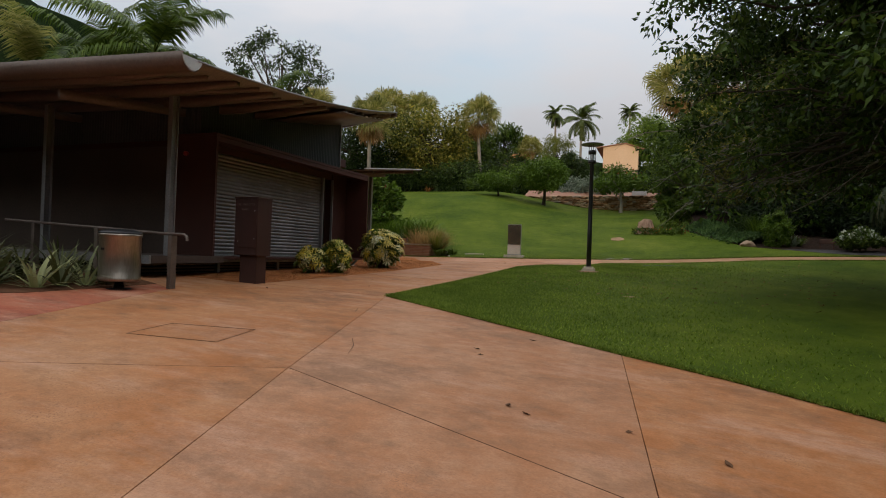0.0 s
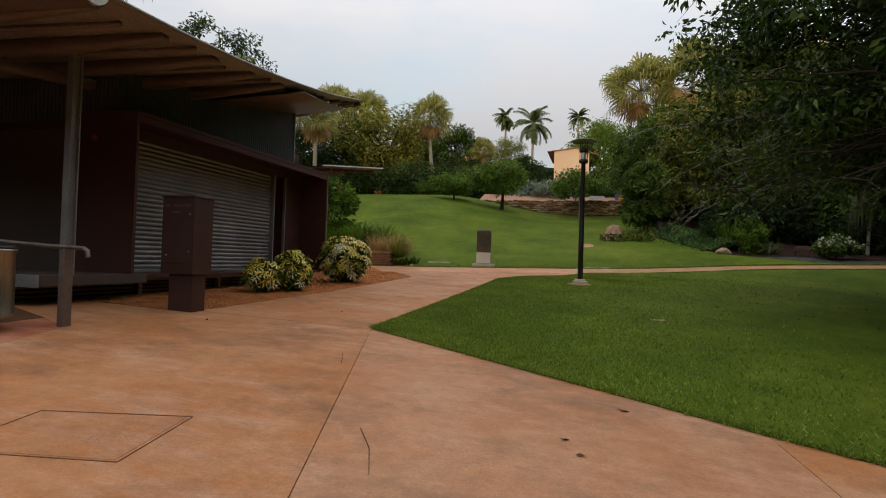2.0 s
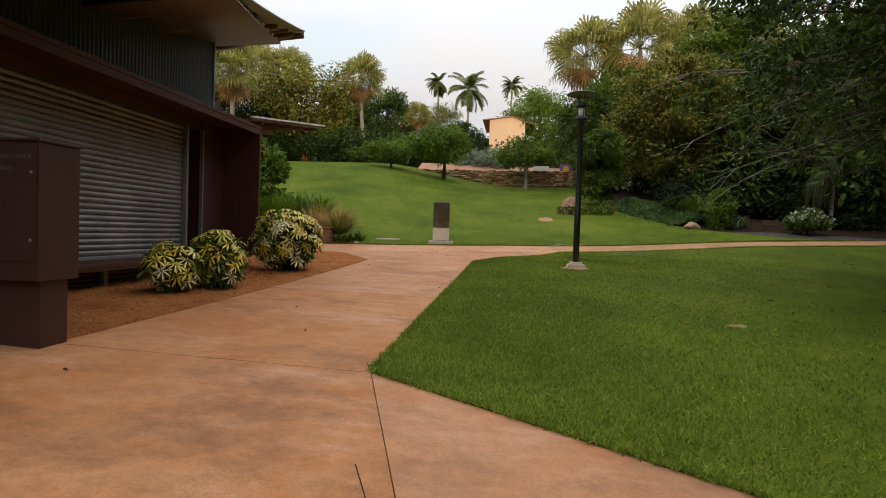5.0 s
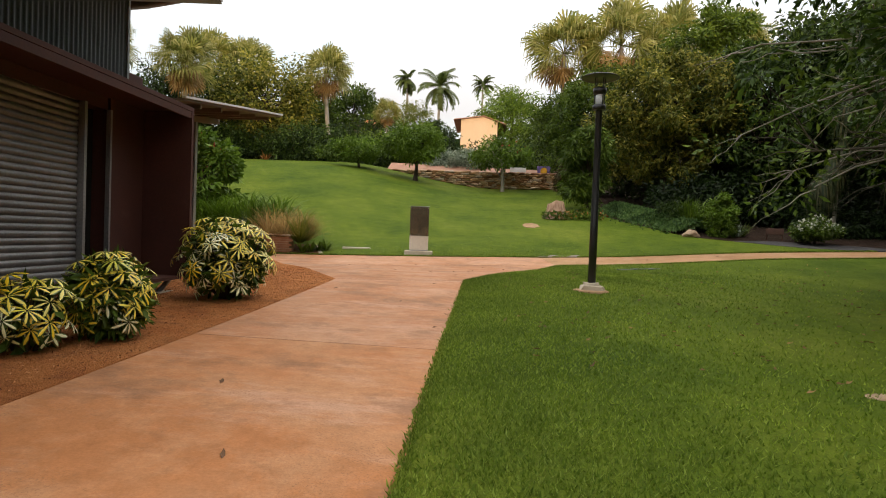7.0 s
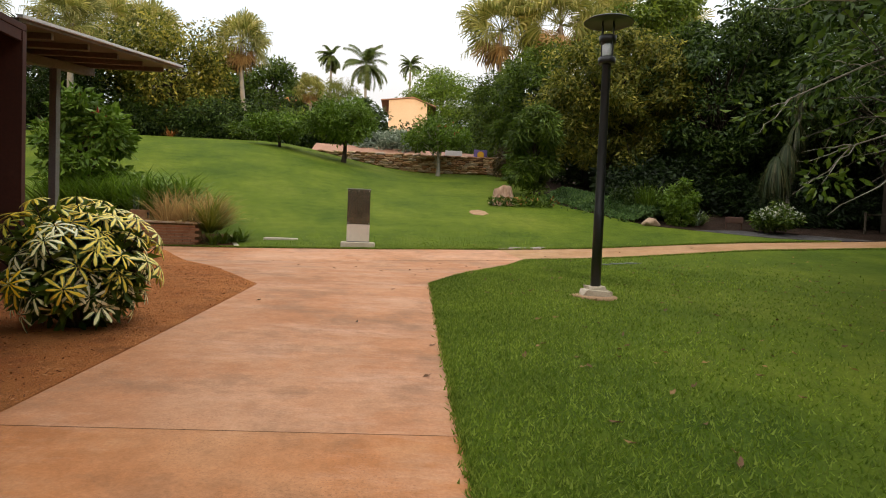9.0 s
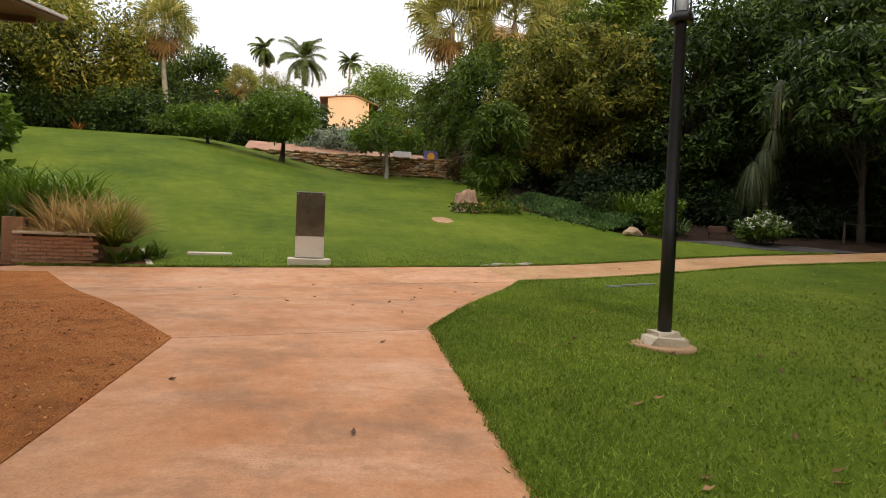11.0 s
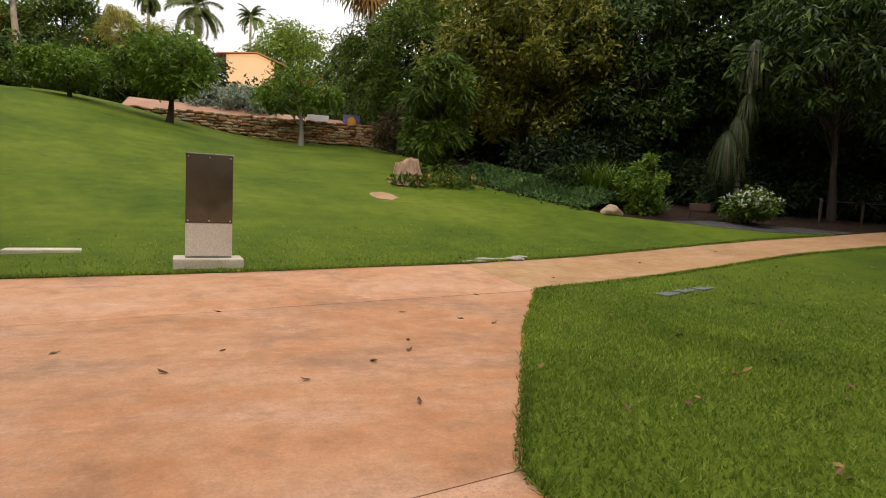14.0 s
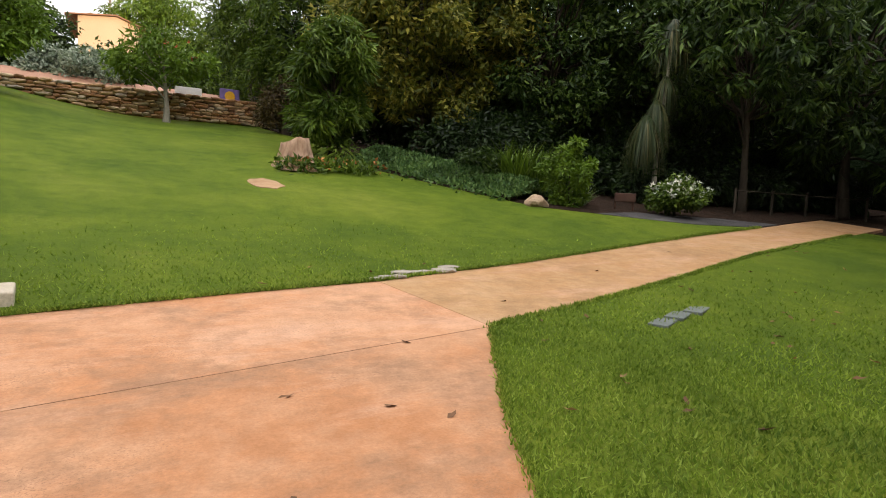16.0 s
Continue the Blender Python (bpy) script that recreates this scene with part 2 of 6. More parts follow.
M_PLAQUE = surface("bronze_plaque", (0.17, 0.145, 0.105), (0.3, 0.26, 0.19), 1.6, 30, 0.24, 0.8, 0.06, 0.003, (0.07, 0.055, 0.035), 1.3, 0.45, 0.7)
M_PALE = surface("pale_steel_panel", (0.62, 0.55, 0.44), (0.7, 0.63, 0.52), 1.5, 40, 0.5, 0.15, 0.06, 0.003)
M_CEMENT = surface("cement", (0.5, 0.41, 0.3), (0.62, 0.53, 0.41), 2.0, 40, 0.85, 0, 0.4, 0.006, (0.25, 0.19, 0.14), 3.0, 0.55, 0.8)
M_BARK = surface("bark", (0.035, 0.027, 0.02), (0.08, 0.062, 0.046), 2.0, 22, 0.9, 0, 0.8, 0.02, None, 1, 0.5, 0.7, (1, 1, 0.3))
M_PALEBARK = surface("pale_bark", (0.24, 0.21, 0.17), (0.36, 0.32, 0.27), 1.6, 22, 0.85, 0, 0.5, 0.02, None, 1, 0.5, 0.7, (1, 1, 0.3))
M_TWIG = surface("grey_twig", (0.055, 0.046, 0.036), (0.11, 0.092, 0.072), 2.0, 22, 0.9, 0, 0.4, 0.01)
M_STUMP = surface("weathered_stump_wood", (0.36, 0.19, 0.11), (0.55, 0.36, 0.24), 1.5, 20, 0.85, 0, 0.9, 0.04, (0.16, 0.08, 0.05), 2.5, 0.5, 0.7, (2, 2, 0.4))
M_BRICK = surface("salmon_brick", (0.36, 0.17, 0.09), (0.5, 0.27, 0.15), 4.0, 40, 0.85, 0, 0.4, 0.006)
M_ROCK = surface("sandstone", (0.34, 0.22, 0.14), (0.46, 0.33, 0.22), 2.0, 20, 0.9, 0, 0.6, 0.02)
M_EARTH = surface("bare_earth", (0.34, 0.2, 0.11), (0.46, 0.29, 0.17), 3.0, 40, 0.95, 0, 0.6, 0.01)
M_BARE = surface("bare_grey_bark", (0.2, 0.17, 0.13), (0.34, 0.3, 0.25), 2.0, 22, 0.85, 0, 0.4, 0.006)
M_HOUSE = surface("apricot_render", (0.76, 0.53, 0.35), (0.8, 0.58, 0.39), 0.4, 15, 0.85, 0, 0.1, 0.004)
M_TILE = surface("terracotta_roof", (0.36, 0.17, 0.1), (0.46, 0.24, 0.15), 1.0, 15, 0.8, 0, 0.2, 0.01)
M_WOOD = surface("weathered_timber", (0.16, 0.1, 0.06), (0.24, 0.16, 0.1), 2, 30, 0.8, 0, 0.3, 0.005, None, 1, 0.5, 0.7, (1, 1, 0.3))
M_PAVER = surface("slate_paver", (0.1, 0.115, 0.1), (0.155, 0.17, 0.155), 3, 40, 0.8, 0, 0.3, 0.005)
M_WHITE = paint("white_paint", (0.72, 0.72, 0.7), 0.5, 0, 0.05)
M_PURPLE = paint("purple_paint", (0.18, 0.13, 0.35), 0.5)
M_YELLOW = paint("yellow_paint", (0.75, 0.42, 0.03), 0.5)
M_LETTER = paint("faded_lettering", (0.15, 0.11, 0.09), 0.6)
M_FROST = paint("frosted_lamp_glass", (0.6, 0.64, 0.66), 0.25)
M_REDLAMP = paint("red_lens", (0.35, 0.03, 0.02), 0.3)

L_DEEP = leafy("leaves_deep", (0.014, 0.03, 0.006), (0.032, 0.062, 0.011), (0.07, 0.115, 0.022))
L_MID = leafy("leaves_mid", (0.045, 0.085, 0.009), (0.095, 0.155, 0.018), (0.17, 0.24, 0.035))
L_BRIGHT = leafy("leaves_bright", (0.075, 0.14, 0.012), (0.13, 0.22, 0.022), (0.2, 0.3, 0.045))
L_OLIVE = leafy("leaves_olive", (0.06, 0.085, 0.014), (0.19, 0.2, 0.032), (0.48, 0.42, 0.09), 0.4)
L_WOOD = leafy("leaves_woodland", (0.014, 0.032, 0.006), (0.045, 0.085, 0.014), (0.13, 0.2, 0.042), 0.25)
# near-black copy of the leaves: the shade under the trees is in its colour
L_UNDERSHADE = leafy("leaves_undergrowth_shaded", (0.006, 0.014, 0.003), (0.014, 0.03, 0.006), (0.035, 0.065, 0.014), 0.15)
L_COVER = leafy("leaves_ground_cover", (0.045, 0.1, 0.03), (0.085, 0.16, 0.045), (0.16, 0.25, 0.08))
L_BRONZE = leafy("leaves_bronze", (0.04, 0.025, 0.012), (0.08, 0.055, 0.02), (0.13, 0.095, 0.035))
L_YELLOW = leafy("leaves_yellow", (0.11, 0.15, 0.02), (0.17, 0.2, 0.03), (0.24, 0.24, 0.05))
L_DEAD = leafy("fronds_dead", (0.24, 0.13, 0.05), (0.34, 0.21, 0.09), (0.42, 0.29, 0.14), 0.2, 0.8)
L_BROM = leafy("bromeliad_leaves", (0.035, 0.05, 0.015), (0.085, 0.1, 0.035), (0.22, 0.19, 0.09), 0.2)
L_PALM = leafy("fronds_green", (0.16, 0.19, 0.04), (0.31, 0.3, 0.08), (0.48, 0.43, 0.17), 0.5, 0.5)
L_ROYAL = leafy("fronds_royal", (0.05, 0.085, 0.018), (0.1, 0.14, 0.035), (0.18, 0.22, 0.07), 0.45, 0.5)
L_STRAW = leafy("straw_grass", (0.3, 0.19, 0.08), (0.48, 0.31, 0.13), (0.6, 0.43, 0.19), 0.5, 0.8)
L_SILVER = leafy("leaves_silver", (0.14, 0.19, 0.13), (0.26, 0.32, 0.24), (0.5, 0.55, 0.47))
L_FLOWER = leafy("white_petals", (0.6, 0.6, 0.55), (0.7, 0.7, 0.66), (0.78, 0.78, 0.74), 0.2, 0.6)
L_RED = leafy("red_flowers", (0.3, 0.05, 0.03), (0.45, 0.1, 0.05), (0.55, 0.2, 0.08), 0.2, 0.6)
L_ORANGE = leafy("orange_leaves", (0.3, 0.1, 0.03), (0.42, 0.16, 0.05), (0.5, 0.24, 0.08), 0.2, 0.6)
L_DRYLEAF = leafy("fallen_leaf", (0.08, 0.04, 0.025), (0.16, 0.08, 0.045), (0.26, 0.15, 0.08), 0.1, 0.8)
L_VARI = variegated("variegated_leaflets")


# ---- mesh helpers ----
def raw_mesh(name, verts, faces, mat, smooth=False):
    """verts: n x 3; faces: m x k, all with k corners."""
    V, F = np.asarray(verts, np.float32), np.asarray(faces, np.int32)
    me = bpy.data.meshes.new(name)
    me.vertices.add(len(V)); me.vertices.foreach_set("co", V.ravel())
    m, k = F.shape
    me.loops.add(m * k); me.loops.foreach_set("vertex_index", F.ravel())
    me.polygons.add(m); me.polygons.foreach_set("loop_start", np.arange(0, m * k, k, dtype=np.int32))
    if smooth:
        me.polygons.foreach_set("use_smooth", np.ones(m, bool))
    me.update(calc_edges=True)
    me.materials.append(mat)
    return me


def part(name, data, mat, parent, label=""):
    """Links a bmesh or mesh as one mesh object under a thing."""
    if isinstance(data, bmesh.types.BMesh):
        me = bpy.data.meshes.new(name)
        data.to_mesh(me); data.free()
        me.materials.append(mat)
    else:
        me = data
    ob = new(name, me)
    if parent is not None:
        ob.parent = parent
    if label:
        ob["label"] = label
    return ob


def thing(name, label, category, at=(0, 0, 0), rz=0.0, group="", kind=""):
    e = new(name)
    e.matrix_basis = pose(*at, 0, 0, rz)
    return tagged(e, label, category, group, kind)


def single(name, data, mat, label, category, group="", kind=""):
    return tagged(part(name, data, mat, None), label, category, group, kind)


def add_box(bm, lo, hi, bevel=0.0):
    r = bmesh.ops.create_cube(bm, size=1.0)
    vs = r["verts"]
    for v in vs:
        v.co = Vector([(a + b) / 2 + c * (b - a) for a, b, c in zip(lo, hi, v.co)])
    if bevel:
        es = list({e for v in vs for e in v.link_edges})
        bmesh.ops.bevel(bm, geom=es, offset=bevel, segments=2, profile=0.5, affect="EDGES")
    return bm


def box(lo, hi, bevel=0.0):
    return add_box(bmesh.new(), lo, hi, bevel)


def lathe(profile, sides=24):
    """profile: (radius, z) from bottom to top, closed at both ends."""
    V, F = [], []
    for r, z in profile:
        for i in range(sides):
            a = 2 * math.pi * i / sides
            V.append((r * math.cos(a), r * math.sin(a), z))
    for j in range(len(profile) - 1):
        for i in range(sides):
            k = (i + 1) % sides
            F.append((j * sides + i, j * sides + k, (j + 1) * sides + k, (j + 1) * sides + i))
    bm = bmesh.new()
    vs = [bm.verts.new(v) for v in V]
    for f in F:
        bm.faces.new([vs[i] for i in f]).smooth = True
    bm.faces.new(vs[:sides][::-1]); bm.faces.new(vs[-sides:])
    return bm


def tube(pts, radii, sides=8):
    """Verts and quads of a tapered tube along pts."""
    P = np.asarray(pts, float)
    n = len(P)
    T = np.gradient(P, axis=0)
    T /= np.linalg.norm(T, axis=1)[:, None] + 1e-9
    ref = np.where(np.abs(T[:, 2:3]) > 0.9, np.array([[1.0, 0, 0]]), np.array([[0, 0, 1.0]]))
    U = np.cross(T, ref); U /= np.linalg.norm(U, axis=1)[:, None] + 1e-9
    W = np.cross(T, U)
    a = np.linspace(0, 2 * math.pi, sides, endpoint=False)
    V = P[:, None] + np.asarray(radii, float)[:, None, None] * (U[:, None] * np.cos(a)[None, :, None] + W[:, None] * np.sin(a)[None, :, None])
    i, j = np.meshgrid(np.arange(n - 1), np.arange(sides), indexing="ij")
    k = (j + 1) % sides
    F = np.stack([i * sides + j, i * sides + k, (i + 1) * sides + k, (i + 1) * sides + j], -1).reshape(-1, 4)
    return V.reshape(-1, 3), F


def joined(pieces):
    V, F, o = [], [], 0
    for v, f in pieces:
        V.append(v); F.append(np.asarray(f) + o); o += len(v)
    return np.concatenate(V), np.concatenate(F)


def unit(a):
    return a / (np.linalg.norm(a, axis=-1, keepdims=True) + 1e-9)


def leaf_tris(P, D, length, width, rs, fold=0.25):
    """Folded, pointed leaves at P along D: two triangles each."""
    n = len(P)
    L = length * rs.uniform(0.65, 1.25, (n, 1)); W = width * rs.uniform(0.7, 1.2, (n, 1))
    D = unit(D)
    S = unit(np.cross(D, rs.normal(size=(n, 3))))
    N = np.cross(S, D)
    mid = P + D * L * 0.45
    V = np.stack([P, mid + S * W * 0.5 + N * W * fold, P + D * L - N * W * 0.2, mid - S * W * 0.5 + N * W * fold], 1).reshape(-1, 3)
    b = np.arange(n)[:, None] * 4
    F = np.concatenate([b + np.array([[0, 1, 2]]), b + np.array([[0, 2, 3]])], 1).reshape(-1, 3)
    return V, F


def smooth01(a, b, v):
    u = min(1.0, max(0.0, (v - a) / (b - a)))
    return u * u * (3 - 2 * u)


def land(x, y):
    """Height of the ground: a plaza that climbs gently, then a grassed hill."""
    yc, xc = max(-12.0, min(y, 57.0)), max(-14.0, min(14.0, x))
    z = -0.06 + 0.0202 * yc + 0.00126 * max(0.0, yc) ** 2 + xc * (-0.0779 + 0.00339 * max(0.0, min(yc, 26.0)))
    z += smooth01(30, 50, yc) * (1.0 + 1.9 * (1 - smooth01(-17, -4, x)) - 1.0 * smooth01(3, 12, x))
    z -= 0.17 * smooth01(23.5, 27, y) * (1 - smooth01(31, 37, y)) * (1 - smooth01(-1, 6, x))
    if y > 57:
        z += 0.16 * min(y - 57, 90) * min(1.0, (y - 57) / 20)
    return z


def inset_poly(poly, d):
    out, n = [], len(poly)
    area = sum(poly[i][0] * poly[(i + 1) % n][1] - poly[(i + 1) % n][0] * poly[i][1] for i in range(n))
    s = 1 if area > 0 else -1
    for i in range(n):
        p, q, r = (Vector(poly[j % n]) for j in (i - 1, i, i + 1))
        a, b = (q - p).normalized(), (r - q).normalized()
        na, nb = Vector((-a.y, a.x)) * s, Vector((-b.y, b.x)) * s
        m = (na + nb).normalized()
        out.append(tuple(q + m * d / max(0.4, m.dot(na))))
    return out


def sheet(poly, lift, step=1.0, thick=0.12, gap=0.0):
    """A slab over a plan polygon that follows the land."""
    if gap:
        poly = inset_poly(poly, gap)
    bm = bmesh.new()
    bm.faces.new([bm.verts.new((x, y, 0)) for x, y in poly])
    xs, ys = [p[0] for p in poly], [p[1] for p in poly]
    for k, (lo, hi) in enumerate(((min(xs), max(xs)), (min(ys), max(ys)))):
        no = (1, 0, 0) if k == 0 else (0, 1, 0)
        c = math.ceil(lo / step) * step
        while c < hi:
            bmesh.ops.bisect_plane(bm, geom=bm.verts[:] + bm.edges[:] + bm.faces[:], plane_co=tuple(c * v for v in no), plane_no=no)
            c += step
    bmesh.ops.recalc_face_normals(bm, faces=bm.faces[:])
    if bm.faces[:] and sum(f.normal.z for f in bm.faces) < 0:
        bmesh.ops.reverse_faces(bm, faces=bm.faces[:])
    for v in bm.verts:
        v.co.z = land(v.co.x, v.co.y) + lift
    if thick:
        edge = [e for e in bm.edges if e.is_boundary]
        for e in edge:
            e.smooth = False
        r = bmesh.ops.extrude_edge_only(bm, edges=edge)
        for v in r["geom"]:
            if isinstance(v, bmesh.types.BMVert):
                v.co.z -= thick
    for f in bm.faces:
        f.smooth = f.normal.z > 0.5
    return bm


def inside(poly, x, y):
    r, n = False, len(poly)
    for i in range(n):
        (x1, y1), (x2, y2) = poly[i], poly[i - 1]
        if (y1 > y) != (y2 > y) and x < (x2 - x1) * (y - y1) / (y2 - y1) + x1:
            r = not r
    return r


# ---- ground ----
def ground_sheet():
    def ticks(core_lo, core_hi, step, far):
        c = list(np.arange(core_lo, core_hi + 0.1, step))
        out = [core_hi + far * (k / 6) ** 2 for k in range(1, 7)]
        return [2 * (core_lo) - v + (core_hi - core_lo) for v in out[::-1]] + c + out
    X, Y = ticks(-60, 60, 3.0, 700), ticks(-20, 120, 3.0, 700)
    V = [(x, y, land(x, y) - 0.10) for y in Y for x in X]
    nx = len(X)
    F = [(j * nx + i, j * nx + i + 1, (j + 1) * nx + i + 1, (j + 1) * nx + i) for j in range(len(Y) - 1) for i in range(nx - 1)]
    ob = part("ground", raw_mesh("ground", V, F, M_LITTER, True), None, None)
    tagged(ob, "leaf-littered earth under the trees and beyond, coloured dark for shade", "ground", kind="structure")


ground_sheet()

TIP, MID, LOW = (-5.43, 11.08), (-3.5, 4.96), (0.9, -8.0)
BED0, BED1, BEDTIP, BEDFAR = (-8.58, 10.95), (-8.48, 15.8), (-8.3, 22.0), (-12.15, 27.9)
CORNER, CORNER2, CORNER3 = (-5.32, 22.6), (-3.68, 25.7), (-2.52, 27.6)
LAWN_SOUTH = [(-3.6, 9.97), (-2.1, 9.1), (-0.47, 8.17), (0.8, 7.55), (2.1, 6.75), (5.0, 4.6), (14.0, -3.0)]
NORTH_EDGE = [(-2.9, 29.65), (-4.8, 29.4), (-6.77, 29.07), (-10.6, 28.68), (-13.0, 28.6), (-22.0, 28.2)]
PATH_N = [(-1.58, 30.0), (1.13, 30.6), (5.0, 31.35), (10.6, 32.9), (18.0, 35.0)]
PATH_S = [(18.0, 32.9), (12.8, 31.5), (5.8, 29.75), (1.7, 28.67), (-0.56, 28.1)]
SLABS = [
    ([LOW, (-2.59, 2.28), MID, (0.05, 3.65), (1.52, -8.0)][::-1], M_CONC2),
    ([MID, (0.05, 3.65), (-0.47, 8.17), (-2.1, 9.1), (-3.6, 9.97), TIP], M_CONC2),
    ([(0.05, 3.65), (1.52, -8.0), (14.0, -8.0), (14.0, -3.0), (5.0, 4.6), (2.1, 6.75), (0.8, 7.55), (-0.47, 8.17)], M_CONC),
    ([(-6.45, 2.75), (-2.3, -8.0), LOW, (-2.59, 2.28), MID], M_CONC),
    ([(-6.45, 2.75), MID, TIP, BED0, (-8.95, 10.7), (-10.98, 10.7), (-10.98, 9.5), (-9.5, 8.9), (-8.72, 8.5), (-7.23, 4.55)], M_CONC),
    ([BED0, TIP, (-5.42, 15.9), BED1], M_CONC),
    ([BED1, (-5.42, 15.9), CORNER, BEDTIP], M_CONC2),
    ([BEDTIP, CORNER, CORNER2, CORNER3, (-6.45, 27.0), (-11.02, 26.2)], M_CONC2),
    ([(-11.02, 26.2), (-6.45, 27.0), CORNER3] + NORTH_EDGE[:5] + [(-14.0, 28.0), BEDFAR], M_CONC2),
    ([CORNER3] + PATH_S[::-1] + PATH_N[::-1] + [NORTH_EDGE[0]], M_OCHRE),
]
PAVING = thing("pavement", "worn terracotta coloured concrete path with saw-cut joints", "pavement", kind="structure")
for poly, mat in SLABS:
    part("slab", sheet(poly, 0.0, 1.0, 0.12, 0.004), mat, PAVING)
M_JOINT = surface("joint_filler", (0.16, 0.08, 0.045), (0.24, 0.125, 0.075), 2.0, 40, 0.95)


def saw_cut(p, q):
    """A narrow filled joint across the slabs."""
    n = 8
    d = Vector((q[0] - p[0], q[1] - p[1], 0)).normalized()
    s = Vector((-d.y, d.x, 0)) * 0.0026
    V, F = [], []
    for k in range(n + 1):
        u = k / n
        x, y = p[0] + (q[0] - p[0]) * u, p[1] + (q[1] - p[1]) * u
        z = land(x, y)
        V += [(x - s.x, y - s.y, z - 0.02), (x + s.x, y + s.y, z - 0.02), (x + s.x, y + s.y, z + 0.002), (x - s.x, y - s.y, z + 0.002)]
        if k:
            j = 4 * k
            F += [(j - 4 + i, j - 4 + (i + 1) % 4, j + (i + 1) % 4, j + i) for i in range(4)]
    F += [(3, 2, 1, 0), (4 * n, 4 * n + 1, 4 * n + 2, 4 * n + 3)]
    part("joint", raw_mesh("joint", V, F, M_JOINT), None, PAVING)


for p, q in (((-3.48, 4.96), (0.03, 3.66)), ((-3.52, 4.945), (-6.4, 2.787)), ((-8.5, 10.953), (-5.49, 11.077)), ((-8.42, 15.802), (-5.5, 15.897)), ((-8.24, 22.012), (-5.38, 22.588)), ((-6.45, 27.0), (-2.6, 27.588))):
    saw_cut(p, q)
RED_POLY = [(-6.45, 2.75), (-7.23, 4.55), (-8.72, 8.5), (-9.5, 8.9), (-9.3, 6.2), (-10.5, 3.0), (-16.0, 0.0), (-16.0, -8.0), (-2.3, -8.0)]
part("red_slab", sheet(RED_POLY, 0.0, 1.0, 0.12, 0.006), M_RED, PAVING, "brick-red coloured concrete strip beside the veranda bed")
for nm, poly, mat in (("joint_fill", [(-16, -8), (14, -8), (14, -3), (-5.3, 12), (-5.3, 22.7), (-2.7, 27.4), (-6.7, 28.9), (-11.8, 27.8), (-8.4, 22), (-8.7, 10)], M_SOIL),):
    part(nm, sheet(poly, -0.022, 2.0, 0.0), mat, PAVING)

LAWN_A = [TIP] + LAWN_SOUTH + [(14.3, -2.6), (14.6, 31.9)] + PATH_S[1:] + [CORNER3, CORNER2, CORNER, (-5.42, 15.9)]
LAWN_B = NORTH_EDGE[:4][::-1] + PATH_N[:4] + [(8.2, 33.2), (5.6, 34.6), (4.2, 35.3), (3.0, 37.6), (1.2, 41.5), (1.6, 45.0), (1.3, 56.2), (-12.5, 57.5), (-34.0, 58.0), (-40.0, 30.0), (-20.0, 31.0), (-11.6, 31.4), (-10.6, 29.0), (-10.7, 28.7)]
LAWNS = []
for poly, lab, st in ((LAWN_A, "mown green lawn beside the concrete path", 1.0), (LAWN_B, "mown green lawn rising to a hill crest", 1.5)):
    LAWNS.append(tagged(part("lawn", sheet(poly, 0.015, st, 0.12), M_GRASS, None), lab, "lawn", kind="structure"))
BED_POLY = [BED0, BED1, BEDTIP, BEDFAR, (-14.5, 27.8), (-14.5, 19.0), (-11.0, 18.5), (-11.0, 10.72), (-8.95, 10.72)]
tagged(part("planting_bed", sheet(BED_POLY, 0.008, 1.0, 0.1), M_MULCH, None), "red-brown mulch bed along the building", "garden bed", kind="structure")
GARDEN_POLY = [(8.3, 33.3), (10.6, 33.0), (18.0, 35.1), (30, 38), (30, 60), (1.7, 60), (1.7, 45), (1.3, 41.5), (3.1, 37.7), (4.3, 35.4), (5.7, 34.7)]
tagged(part("garden_bed", sheet(GARDEN_POLY, 0.005, 2.0, 0.1), M_LITTER, None), "mulched woodland bed under trees, coloured dark for their shade", "garden bed", kind="structure")
GRAVEL_POLY = [(5.7, 34.6), (8.2, 33.25), (10.6, 32.95), (12.5, 33.5), (11, 34.6), (8, 35.2)]
tagged(part("gravel_strip", sheet(GRAVEL_POLY, 0.02, 1.0, 0.05), M_GRAVEL, None), "grey gravel edge beside the path", "gravel", kind="structure")
NORTH_BED = [(-10.75, 28.75), (-10.65, 29.0), (-11.65, 31.4), (-20.0, 31.0), (-20.0, 36.0), (-24.0, 36.0), (-24.0, 28.2), (-13.0, 28.65)]
tagged(part("planting_bed", sheet(NORTH_BED, 0.01, 1.0, 0.1), M_SOIL, None), "dark soil bed of grasses behind the low brick wall", "garden bed", kind="structure")


# ---- the building ----
def corrugated(p0, u, v, lu, lv, pitch=0.076, amp=0.009, skew=0.0):
    """A wavy sheet from p0: waves along u, ribs along v. skew: how much lu changes at the far end."""
    p0, u, v = np.array(p0, float), np.array(u, float), np.array(v, float)
    nrm = np.cross(u, v); nrm /= np.linalg.norm(nrm)
    n = int(lu / pitch * 6)
    s = np.linspace(0, 1, n + 1)
    w = np.sin(s * lu / pitch * 2 * math.pi)[:, None] * amp * nrm
    a = p0 + s[:, None] * lu * u + w
    b = p0 + lv * v + s[:, None] * (lu + skew) * u + w
    V = np.concatenate([a, b])
    i = np.arange(n)
    F = np.stack([i, i + 1, n + 2 + i, n + 1 + i], 1)
    return V, F


B = thing("garden_kiosk", "maroon steel kiosk building with closed shutter and big skillion roof", "building", (-11.2, 15.0, 0.6))
BI = B.matrix_basis.inverted()


